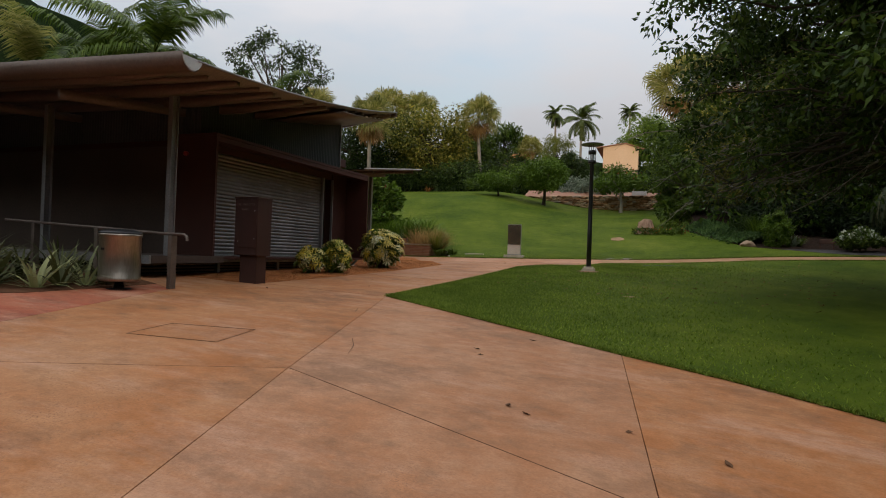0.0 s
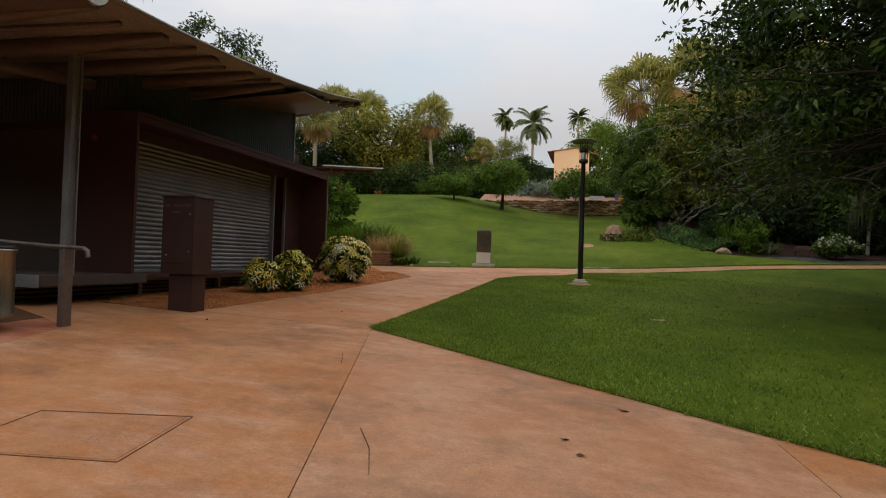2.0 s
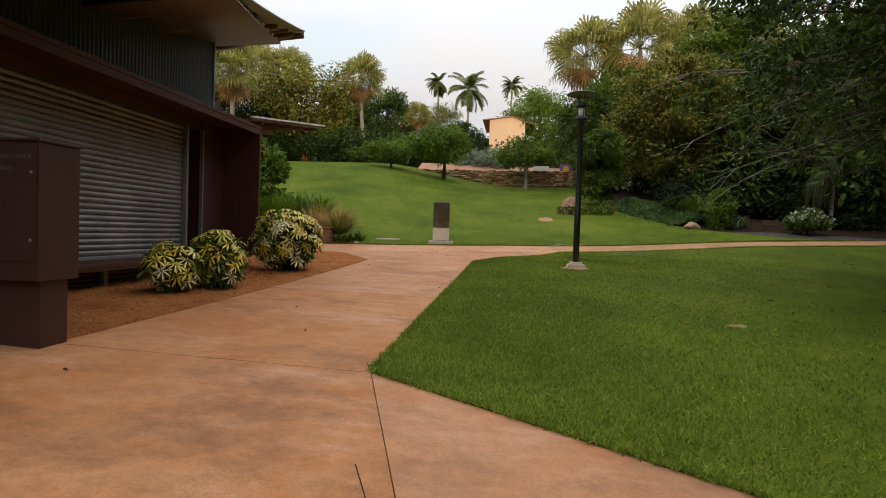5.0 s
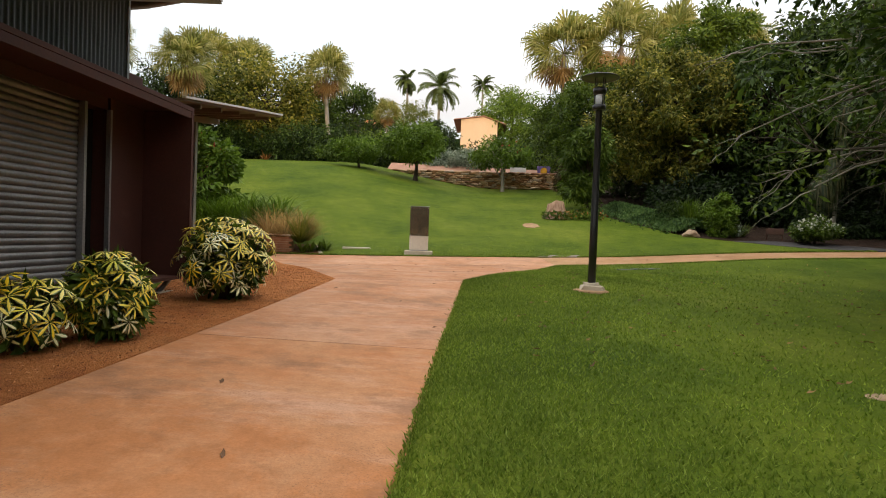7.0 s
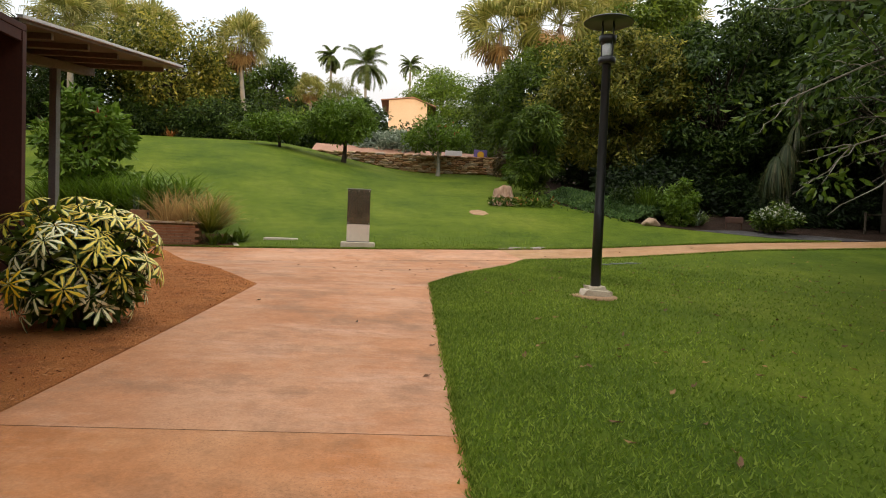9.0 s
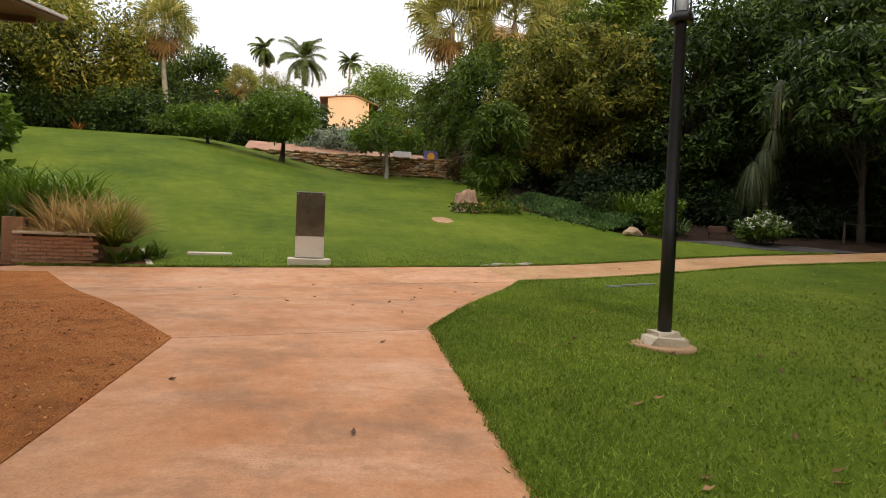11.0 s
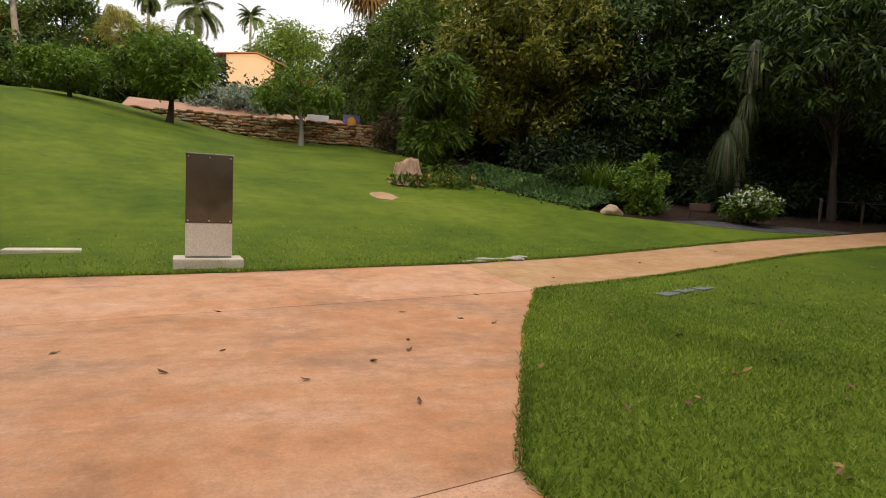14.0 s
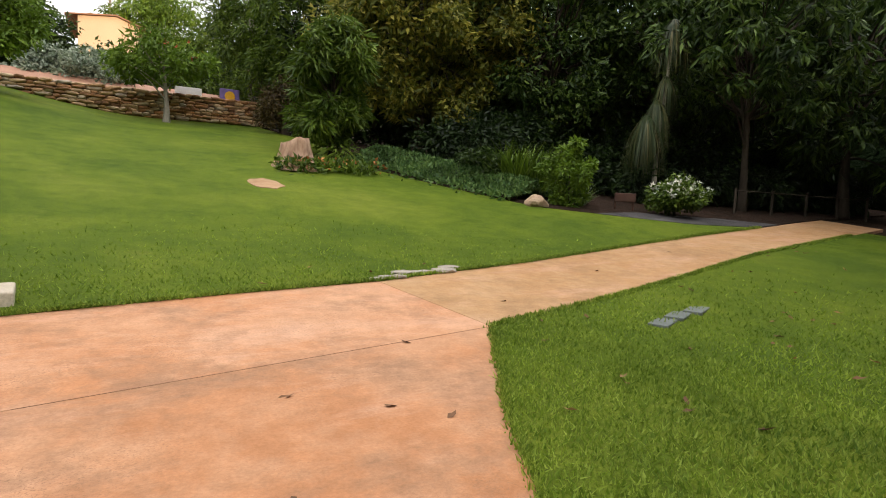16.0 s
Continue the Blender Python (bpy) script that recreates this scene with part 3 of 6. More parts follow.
def bpart(name, data, mat, label="", parent=None):
    """A part of the building given in world metres."""
    if isinstance(data, bmesh.types.BMesh):
        bmesh.ops.transform(data, matrix=BI, verts=data.verts[:])
    else:
        data.transform(BI)
    return part(name, data, mat, parent or B, label)


# hood round the shutter
bpart("hood_side", box((-11.75, 11.30, 1.18), (-10.3, 11.37, 4.18), 0.004), M_BROWN)
bpart("hood_side", box((-11.75, 19.12, 1.18), (-10.3, 19.19, 4.18), 0.004), M_BROWN)
bpart("hood_top", box((-11.75, 11.30, 4.184), (-10.3, 19.19, 4.26), 0.006), M_BROWN)
bpart("hood_fascia", box((-10.36, 11.375, 4.06), (-10.31, 19.115, 4.18), 0.004), M_BROWN)
bpart("hood_floor", box((-11.75, 11.375, 1.14), (-10.42, 19.115, 1.20), 0.004), M_BROWN)
bpart("facade_wall", box((-11.6, 18.16, 1.2), (-11.2, 19.115, 4.18)), M_BROWN)
bpart("facade_head", box((-11.5, 11.38, 3.98), (-11.24, 18.15, 4.18)), M_BROWN)
# dark-painted block gives the doorway its shade
bpart("door_recess", box((-11.7, 17.5, 1.2), (-11.5, 18.15, 3.98)), M_VOIDSHADE, "recessed doorway, painted dark for its shade")
bpart("door_jamb", box((-11.24, 18.11, 1.2), (-11.16, 18.155, 3.98), 0.004), M_ZINC, "pale galvanised door jamb")
bpart("door_jamb", box((-11.26, 17.47, 1.2), (-11.15, 17.53, 3.98), 0.004), M_ZINC, "pale galvanised shutter guide")
# roller shutter: curved slats
SHUTTER = bpart("roller_shutter", box((-11.30, 11.40, 1.2), (-11.265, 17.46, 3.98)), M_SHUT, "closed ribbed galvanised roller shutter")
slat_bm = bmesh.new()
sv = []
for yy in (11.40, 17.46):
    for k in range(7):
        a = k / 6
        sv.append(slat_bm.verts.new((-11.264 + 0.026 * math.sin(math.pi * a) ** 0.7, yy, 0.098 * a)))
for k in range(6):
    slat_bm.faces.new((sv[k], sv[k + 7], sv[k + 8], sv[k + 1])).smooth = True
slat_me = bpy.data.meshes.new("slat")
slat_bm.to_mesh(slat_me); slat_bm.free()
slat_me.materials.append(M_SHUT)
for k in range(27):
    o = new("slat", slat_me)
    o.parent = SHUTTER
    o.matrix_basis = BI @ Matrix.Translation((0, 0, 1.26 + k * 0.1005))
bpart("shutter_bottom_rail", box((-11.32, 11.40, 1.2), (-11.22, 17.46, 1.262), 0.006), M_ZINC)
# core and upper storey
bpart("core_wall", box((-22.0, 11.6, 0.6), (-11.76, 19.05, 4.18)), M_BROWN)
bpart("core_wall", box((-22.0, 11.75, 4.26), (-11.26, 18.5, 4.9)), M_CORR)
bpart("corner_flashing", box((-11.24, 18.52, 4.262), (-11.165, 18.58, 6.12), 0.004), M_ZINC, "pale corner flashing")
# veranda: floor, back wall, posts
bpart("veranda_floor", box((-22.0, 9.4, 1.05), (-10.2, 11.59, 1.22), 0.006), M_WALL)
bpart("floor_edge", box((-22.0, 9.33, 1.04), (-10.2, 9.395, 1.23), 0.004), M_ZINC, "galvanised edge channel of the veranda floor")
bpart("veranda_wall", box((-22.0, 11.45, 1.22), (-11.76, 11.595, 4.0)), M_WALL, "brown back wall of the veranda")
for px in (-10.3, -14.3, -18.3):
    bm = box((px - 0.06, 9.86, 1.22), (px + 0.06, 9.885, 4.8), 0.003)
    add_box(bm, (px - 0.06, 10.02, 1.22), (px + 0.06, 10.045, 4.8), 0.003)
    add_box(bm, (px - 0.02, 9.886, 1.22), (px + 0.02, 10.019, 4.8))
    bpart("post", bm, M_ZINC, "galvanised double-channel veranda post")
# under-floor louvre skirt
for k in range(7):
    bpart("skirt_slat", box((-10.95, 9.4, 0.52 + k * 0.075), (-10.9, 19.0, 0.56 + k * 0.075), 0.004), M_RAIL)
for yy in (9.45, 12.1, 14.6, 17.0, 18.9):
    bpart("skirt_post", box((-10.89, yy - 0.05, 0.4), (-10.8, yy + 0.05, 1.13), 0.005), M_ZINC)
bpart("skirt_rail", box((-10.90, 9.4, 1.05), (-10.78, 19.1, 1.135), 0.005), M_ZINC)
# solid dark block in place of the shaded space below the floor
bpart("under_floor", box((-22.0, 9.5, 0.3), (-11.0, 19.0, 1.04)), M_VOIDSHADE)
bm = tube([(-10.75, 18.6, 0.7), (-10.55, 18.98, 1.17)], [0.05, 0.05], 4)
bpart("hood_brace", raw_mesh("hood_brace", *bm, M_ZINC), None, "raking galvanised brace")
bm = tube([(-10.75, 19.0, 0.7), (-11.2, 18.98, 1.17)], [0.05, 0.05], 4)
bpart("hood_brace", raw_mesh("hood_brace", *bm, M_ZINC), None, "raking galvanised brace")
bpart("footing", box((-11.6, 18.5, 0.55), (-10.5, 19.2, 0.93), 0.02), M_CEMENT, "low concrete footing")

# skillion roof: low at the gutter, high to the north
SW, SE, NE, NW = Vector((-24.0, 7.9, 5.34)), Vector((-7.68, 7.9, 4.67)), Vector((-9.57, 19.9, 6.75)), Vector((-24.0, 20.2, 5.6))
SAG = 0.88


def roof_at(a, b, d=0.0):
    """a: 0 west to 1 east; b: 0 south to 1 north; d: down."""
    p = SW.lerp(SE, a).lerp(NW.lerp(NE, a), b)
    return p - Vector((0, 0, d + SAG * a * b * (1 - b)))


def roof_sheet():
    n, m, V, F = 960, 8, [], []
    for i in range(n + 1):
        w = 0.022 * math.sin(i * math.pi / 3) + 0.006 * math.sin(i * 0.071)
        for j in range(m + 1):
            p = roof_at(i / n, j / m)
            V.append((p.x, p.y, p.z + w))
    for i in range(n):
        for j in range(m):
            q = i * (m + 1) + j
            F.append((q, q + m + 1, q + m + 2, q + 1))
    return raw_mesh("roof", V, F, M_ROOF, True)


def roof_z(x, y):
    """Height of the roof's sheet over a plan point."""
    b = (y - 7.9) / 12.1
    west = SW.z + (NW.z - SW.z) * b
    east_x = SE.x + (NE.x - SE.x) * b
    a = (x + 24.0) / (east_x + 24.0)
    return west + (SE.z + (NE.z - SE.z) * b - west) * a - SAG * a * b * (1 - b)


for p0, u, ln in (((-11.2, 11.7, 4.262), (0, 1, 0), 6.85), ((-22.0, 18.55, 4.262), (1, 0, 0), 10.8), ((-22.0, 11.7, 4.0), (1, 0, 0), 10.8)):
    v, f = corrugated(p0, u, (0, 0, 1), ln, 1.0, 0.10, 0.012)
    half = len(v) // 2
    v[half:, 2] = [roof_z(q[0], q[1]) - 0.06 for q in v[half:]]
    bpart("upper_cladding", raw_mesh("upper_cladding", v, f, M_CORR, True), None, "grey corrugated steel upper wall")

ROOF = bpart("roof", roof_sheet(), None, "long corrugated steel skillion roof, dark underneath")


def beam(p, q, w, h, name, mat, label="", parent=None):
    p, q = Vector(p), Vector(q)
    d = (q - p).normalized()
    s = d.cross(Vector((0, 0, 1))).normalized() * w / 2
    u = s.cross(d).normalized() * h
    V = [p - s, p + s, p + s - u, p - s - u, q - s, q + s, q + s - u, q - s - u]
    F = [(0, 1, 2, 3), (7, 6, 5, 4), (0, 4, 5, 1), (1, 5, 6, 2), (2, 6, 7, 3), (3, 7, 4, 0)]
    return bpart(name, raw_mesh(name, [tuple(a) for a in V], F, mat), None, label, parent)


def outrigger(b):
    """A beam to the roof's edge, cut away to a thin tip, with a boxed foot."""
    p, k, e = roof_at(0.1, b, 0.03), roof_at(0.86, b, 0.03), roof_at(0.985, b, 0.02)
    s = Vector((0, 0.075, 0))
    V = []
    for c, h in ((p, 0.24), (k, 0.24), (e, 0.09)):
        V += [c - s, c + s, c + s - Vector((0, 0, h)), c - s - Vector((0, 0, h))]
    F = [(0, 1, 2, 3), (11, 10, 9, 8)]
    for j in (0, 4):
        F += [(j, j + 4, j + 5, j + 1), (j + 1, j + 5, j + 6, j + 2), (j + 2, j + 6, j + 7, j + 3), (j + 3, j + 7, j + 4, j)]
    bpart("outrigger", raw_mesh("outrigger", [tuple(v) for v in V], F, M_GUTTER), None, "tapered brown steel outrigger", ROOF)


for k in range(9):
    outrigger(0.012 + k * 0.1205)
for k, b in enumerate((0.075, 0.19, 0.315, 0.43, 0.555, 0.665, 0.79, 0.91)):
    beam(roof_at(0.1, b, 0.04), roof_at(0.97 + 0.02 * (k % 2), b, 0.03), 0.05, 0.07, "purlin", M_GUTTER, "", ROOF)
for a in (0.30, 0.54, 0.78):
    beam(roof_at(a, 0.01, 0.34), roof_at(a, 0.99, 0.34), 0.09, 0.2, "rafter", M_GUTTER, "", ROOF)
beam(roof_at(0.1, 0.995, 0.02), roof_at(1.0, 0.995, 0.02), 0.04, 0.14, "fascia", M_GUTTER, "", ROOF)
# lower lining board under the raised north end, with pale edge clips
LIN = [(-8.62, 14.4, 5.4), (-9.2, 16.5, 5.78), (-10.38, 20.35, 6.6), (-11.5, 19.0, 6.12), (-11.15, 16.5, 5.66), (-11.15, 14.4, 5.28)]
V = list(LIN) + [(x, y, z + 0.03) for x, y, z in LIN]
bpart("lining_board", raw_mesh("lining_board", V, [(0, 1, 4, 5), (1, 2, 3, 4), (6, 11, 10, 7), (7, 10, 9, 8)] + [(i, 6 + i, 6 + (i + 1) % 6, (i + 1) % 6) for i in range(6)], M_GUTTER), None, "brown lining board under the roof's raised end", ROOF)
for k in range(5):
    u = 0.12 + k * 0.19
    p, q = Vector(LIN[1]).lerp(Vector(LIN[2]), u), Vector(LIN[1]).lerp(Vector(LIN[2]), u + 0.08)
    beam(p + Vector((0.02, 0, 0.06)), q + Vector((0.02, 0, 0.06)), 0.03, 0.04, "edge_clip", M_GLOSSY, "pale edge clip", ROOF)
# outer edge strip lies over the purlin ends
V, F = [], []
for k in range(25):
    p = roof_at(1.0, k / 24, -0.034)
    V += [(p.x - 0.11, p.y, p.z), (p.x + 0.02, p.y, p.z), (p.x + 0.02, p.y, p.z - 0.03), (p.x - 0.11, p.y, p.z - 0.03)]
    if k:
        j = 4 * k
        F += [(j - 4 + i, j - 4 + (i + 1) % 4, j + (i + 1) % 4, j + i) for i in range(4)]
F += [(3, 2, 1, 0), (96, 97, 98, 99)]
bpart("verge_flashing", raw_mesh("verge_flashing", V, F, M_ZINC), None, "pale verge flashing", ROOF)


def gutter():
    V, F, k = [], [], 14
    x0, x1 = -24.0, -7.7
    for r in (0.21, 0.2):
        for x in (x0, x1):
            for i in range(k + 1):
                a = math.pi * 0.85 + (math.pi * 1.25) * i / k
                V.append((x, 7.78 + r * math.cos(a), (5.32 if x == x0 else 4.68) + r * math.sin(a)))
    n = k + 1
    for i in range(k):
        F.append((i, i + 1, n + i + 1, n + i))
        F.append((2 * n + i + 1, 2 * n + i, 3 * n + i, 3 * n + i + 1))
    return raw_mesh("gutter", V, F, M_GUTTER, True)


bpart("gutter", gutter(), None, "large half-round bronze gutter")
bm = bmesh.new()
end = [bm.verts.new((-7.675, 7.78 + 0.215 * math.cos(math.pi + math.pi * i / 16), 4.71 + 0.215 * math.sin(math.pi + math.pi * i / 16))) for i in range(17)]
fc = bm.faces.new(end)
r = bmesh.ops.extrude_face_region(bm, geom=[fc])
for g_ in r["geom"]:
    if isinstance(g_, bmesh.types.BMVert):
        g_.co.x -= 0.02
bpart("gutter_end", bm, M_GLOSSY, "pale half-round gutter stop end")
bm = lathe([(0.05, 0), (0.06, 0.02), (0.06, 0.07), (0.03, 0.1)], 12)
bmesh.ops.transform(bm, matrix=pose(-11.2, 11.295, 3.75, 90, 0, 0), verts=bm.verts[:])
bpart("alarm_light", bm, M_REDLAMP, "small red alarm lens on the wall")

# low covered way beyond the building
CAN = thing("entry_canopy", "thin flat steel canopy on slim posts", "canopy", (-13.0, 23.5, 1.1))
CI = CAN.matrix_basis.inverted()


def cpart(name, bm, mat, label=""):
    bmesh.ops.transform(bm, matrix=CI, verts=bm.verts[:])
    return part(name, bm, mat, CAN, label)


def slab4(pts, th):
    bm = bmesh.new()
    top = [bm.verts.new(p) for p in pts]
    bot = [bm.verts.new((p[0], p[1], p[2] - th)) for p in pts]
    bm.faces.new(top); bm.faces.new(bot[::-1])
    for i in range(4):
        j = (i + 1) % 4
        bm.faces.new((top[i], bot[i], bot[j], top[j]))
    bmesh.ops.recalc_face_normals(bm, faces=bm.faces[:])
    return bm


cpart("canopy_deck", slab4([(-11.15, 20.4, 4.72), (-10.97, 25.58, 5.44), (-16.5, 25.9, 5.46), (-16.5, 20.4, 4.72)], 0.05), M_GUTTER)
cpart("edge_strip", slab4([(-11.1, 20.4, 4.765), (-10.92, 25.6, 5.485), (-11.0, 25.6, 5.485), (-11.18, 20.4, 4.765)], 0.045), M_WHITE, "pale canopy edge strip")
for k in range(5):
    yy = 21.2 + k * 1.0
    cpart("rib", box((-16.4, yy, 4.56 + (yy - 20.4) * 0.139), (-11.2, yy + 0.06, 4.655 + (yy - 20.4) * 0.139), 0.004), M_GUTTER)
cpart("post", box((-12.92, 24.1, 1.2), (-12.78, 24.24, 5.1), 0.01), M_ZINC, "slim galvanised post")
cpart("beam", box((-14.5, 19.3, 4.75), (-11.9, 20.2, 5.05), 0.02), M_BROWN, "dark boxed beam end")
cpart("beam", slab4([(-12.97, 20.4, 4.57), (-12.73, 20.4, 4.57), (-12.73, 25.4, 5.26), (-12.97, 25.4, 5.26)], 0.16), M_GUTTER)

# ---- things by the building ----
def litter_bin():
    z = land(-9.12, 7.72)
    t = thing("litter_bin", "round brushed steel litter bin on a short pedestal", "bin", (-9.12, 7.72, z))
    part("body", lathe([(0.33, 0.15), (0.35, 0.17), (0.352, 0.2), (0.34, 0.22), (0.34, 0.93), (0.352, 0.95), (0.355, 0.985), (0.33, 0.99)], 32), M_STEEL, t)
    part("pedestal", lathe([(0.2, 0.0), (0.2, 0.015), (0.09, 0.03), (0.07, 0.15)], 16), M_BLACK, t, "dark pedestal foot")
    part("lid", lathe([(0.355, 0.991), (0.36, 1.0), (0.34, 1.03), (0.22, 1.07), (0.0005, 1.08)], 32), M_BLACK, t, "dark shallow domed lid")
    for s in (-1, 1):
        part("pivot", box((-0.02, s * 0.345 - 0.03, 0.7), (0.02, s * 0.345 + 0.03, 0.74), 0.005), M_BLACK, t)


litter_bin()


def handrail():
    x, y = -8.76, 8.5
    z = land(x, y)
    t = thing("handrail", "weathered steel handrail on square posts", "railing", (x, y, z))
    path = [(0.42, -0.02, 0.92), (0.41, -0.02, 1.0), (0.34, -0.01, 1.035), (0.2, 0, 1.04), (-0.3, 0.05, 1.05), (-2.5, 0.25, 1.15), (-5.5, 0.5, 1.28)]
    part("top_rail", raw_mesh("top_rail", *tube(path, [0.03] * len(path), 10), M_RAIL, True), None, t)
    for k, px in enumerate((0.0, -2.2, -4.4)):
        oy = 0.05 - px * 0.09
        part("post", box((px - 0.045, oy - 0.07, -0.05 if k == 0 else 0.0), (px + 0.045, oy + 0.07, 1.02 - px * 0.045), 0.006), M_RAIL, t)


handrail()


def indicator_box():
    z = land(-8.76, 10.85)
    t = thing("fire_panel_cabinet", "dark brown steel fire indicator panel cabinet on a stem", "cabinet", (-8.76, 10.87, z))
    part("body", box((-0.31, -0.25, 0.62), (0.31, 0.25, 1.9), 0.008), M_BOX, t)
    part("cap", box((-0.325, -0.265, 1.902), (0.325, 0.265, 1.93), 0.006), M_BOX, t)
    part("stem", box((-0.2, -0.17, -0.03), (0.26, 0.17, 0.618), 0.006), M_BOX, t)
    d = part("door", box((-0.29, -0.262, 0.80), (0.29, -0.252, 1.88), 0.004), M_BOX, t)
    for k, (lx, lz) in enumerate(((0.24, 1.62), (0.24, 1.0), (-0.2, 0.93))):
        bm = lathe([(0.014, 0), (0.016, 0.006), (0.0005, 0.012)], 10)
        bmesh.ops.transform(bm, matrix=pose(lx, -0.262, lz, 90, 0, 0), verts=bm.verts[:])
        part("lock", bm, M_ZINC, d, "small bright lock")
    for text, lz, size in (("FIRE INDICATOR", 1.74, 0.085), ("PANEL", 1.63, 0.085)):
        step = 0.0385
        for k, ch in enumerate(text):
            if ch == " ":
                continue
            c = bpy.data.curves.new("letter", "FONT")
            c.body, c.size, c.extrude, c.align_x = ch, size * 0.75, 0.001, "CENTER"
            o = new("letter", c)
            me = bpy.data.meshes.new_from_object(o)
            bpy.data.objects.remove(o)
            me.materials.clear()
            me.materials.append(M_LETTER)
            o = new("letter", me)
            o.parent = d
            o.matrix_basis = pose(-0.02 + (k - (len(text) - 1) / 2) * step, -0.265, lz, 90, 0, 0)


indicator_box()


def lamp_post(x, y, h, label):
    z = land(x, y)
    t = thing("street_lamp", label, "street lamp", (x, y, z), group="path lamps")
    bm = bmesh.new()
    rs = random.Random(int(x * 10))
    add_box(bm, (-0.22, -0.2, -0.05), (0.22, 0.2, 0.19))
    bmesh.ops.bevel(bm, geom=bm.edges[:], offset=0.06, segments=2, affect="EDGES")
    for v in bm.verts:
        v.co += Vector((rs.uniform(-.03, .03), rs.uniform(-.03, .03), rs.uniform(-.02, .02)))
        v.co.xy *= 1.1 - 0.7 * max(0, v.co.z)
    part("footing", bm, M_CEMENT, t, "rough pale concrete footing")
    part("pole", lathe([(0.085, 0.15), (0.085, 1.5), (0.08, 1.52), (0.07, h - 0.78), (0.075, h - 0.77), (0.075, h - 0.74)], 16), M_BLACK, t)
    part("collar", lathe([(0.13, h - 0.74), (0.145, h - 0.72), (0.145, h - 0.64), (0.12, h - 0.62)], 20), M_BLACK, t)
    part("lens", lathe([(0.075, h - 0.62), (0.085, h - 0.6), (0.085, h - 0.42), (0.07, h - 0.4)], 20), M_FROST, t, "frosted glass lamp cylinder")
    for k in range(4):
        a = k * math.pi / 2 + 0.4
        part("strut", raw_mesh("strut", *tube([(0.125 * math.cos(a), 0.125 * math.sin(a), h - 0.63), (0.125 * math.cos(a), 0.125 * math.sin(a), h - 0.04)], [0.012, 0.012], 6), M_BLACK), None, t)
    part("neck", lathe([(0.1, h - 0.4), (0.14, h - 0.385), (0.145, h - 0.27), (0.1, h - 0.25)], 20), M_BLACK, t)
    part("shade", lathe([(0.02, h - 0.045), (0.38, h - 0.04), (0.40, h - 0.05), (0.415, h - 0.04), (0.38, h - 0.015), (0.06, h + 0.02), (0.0005, h + 0.025)], 36), M_BLACK, t, "wide flat disc shade")
    return t


lamp_post(-2.52, 21.83, 4.72, "black path lamp with a flat disc shade on concrete footing")
lamp_post(10.85, 29.2, 4.6, "black path lamp in deep shade beside the trees")
bm = lathe([(0.4, -0.05), (0.4, 0.012), (0.34, 0.024), (0.0005, 0.026)], 20)
for v in bm.verts:
    v.co.xy *= 1 + 0.25 * noise.noise(v.co * 3)
o = single("bare_patch", bm, M_EARTH, "bare worn earth ring round the lamp footing", "earth", kind="structure")
o.matrix_basis = pose(-2.52, 21.83, land(-2.52, 21.83) + 0.016)


def sign_plinth():
    x, y = -7.22, 29.6
    z = land(x, y)
    t = thing("memorial_plinth", "upright steel plaque on a pale base and concrete slab", "monument", (x, y, z), 5)
    part("slab", box((-0.5, -0.33, -0.1), (0.5, 0.33, 0.13), 0.02), M_CEMENT, t, "pale concrete slab")
    part("core", box((-0.33, -0.13, 0.13), (0.33, 0.16, 1.695), 0.005), M_ZINC, t)
    part("lower_panel", box((-0.335, -0.142, 0.16), (0.335, -0.132, 0.66), 0.003), M_PALE, t, "pale lower panel")
    part("plaque", box((-0.335, -0.148, 0.665), (0.335, -0.132, 1.7), 0.003), M_PLAQUE, t, "dark weathered reflective plaque")
    part("cap", box((-0.345, -0.155, 1.702), (0.345, 0.17, 1.72), 0.003), M_ZINC, t)
    for px in (-0.3, 0, 0.3):
        for pz in (0.7, 1.66):
            bm = lathe([(0.013, 0), (0.013, 0.004), (0.0005, 0.008)], 8)
            bmesh.ops.transform(bm, matrix=pose(px, -0.149, pz, 90, 0, 0), verts=bm.verts[:])
            part("bolt", bm, M_ZINC, t)


sign_plinth()
bm = box((-0.52, -0.2, -0.1), (0.52, 0.2, 0.06), 0.02)
o = single("stone_slab", bm, M_CEMENT, "flat pale concrete slab set in the grass", "slab")
o.matrix_basis = pose(-9.7, 30.65, land(-9.7, 30.65), 0, 0, 9)
for k, (dx, dy) in enumerate(((-0.5, 27.12), (-0.05, 27.27), (0.4, 27.36))):
    bm = box((-0.25, -0.11, -0.05), (0.25, 0.11, 0.032), 0.01)
    o = single("stepping_stone", bm, M_PAVER, "flat grey paver set in the grass", "paver", "pavers in the lawn")
    o.matrix_basis = pose(dx, dy, land(dx, dy), 0, 0, 25)
bm = lathe([(0.2, -0.05), (0.2, 0.012), (0.16, 0.016), (0.0005, 0.018)], 18)
o = single("drain_cover", bm, M_ROCK, "pale pit cover half sunk in the grass", "cover")
o.matrix_basis = pose(-0.75, 15.3, land(-0.75, 15.3))


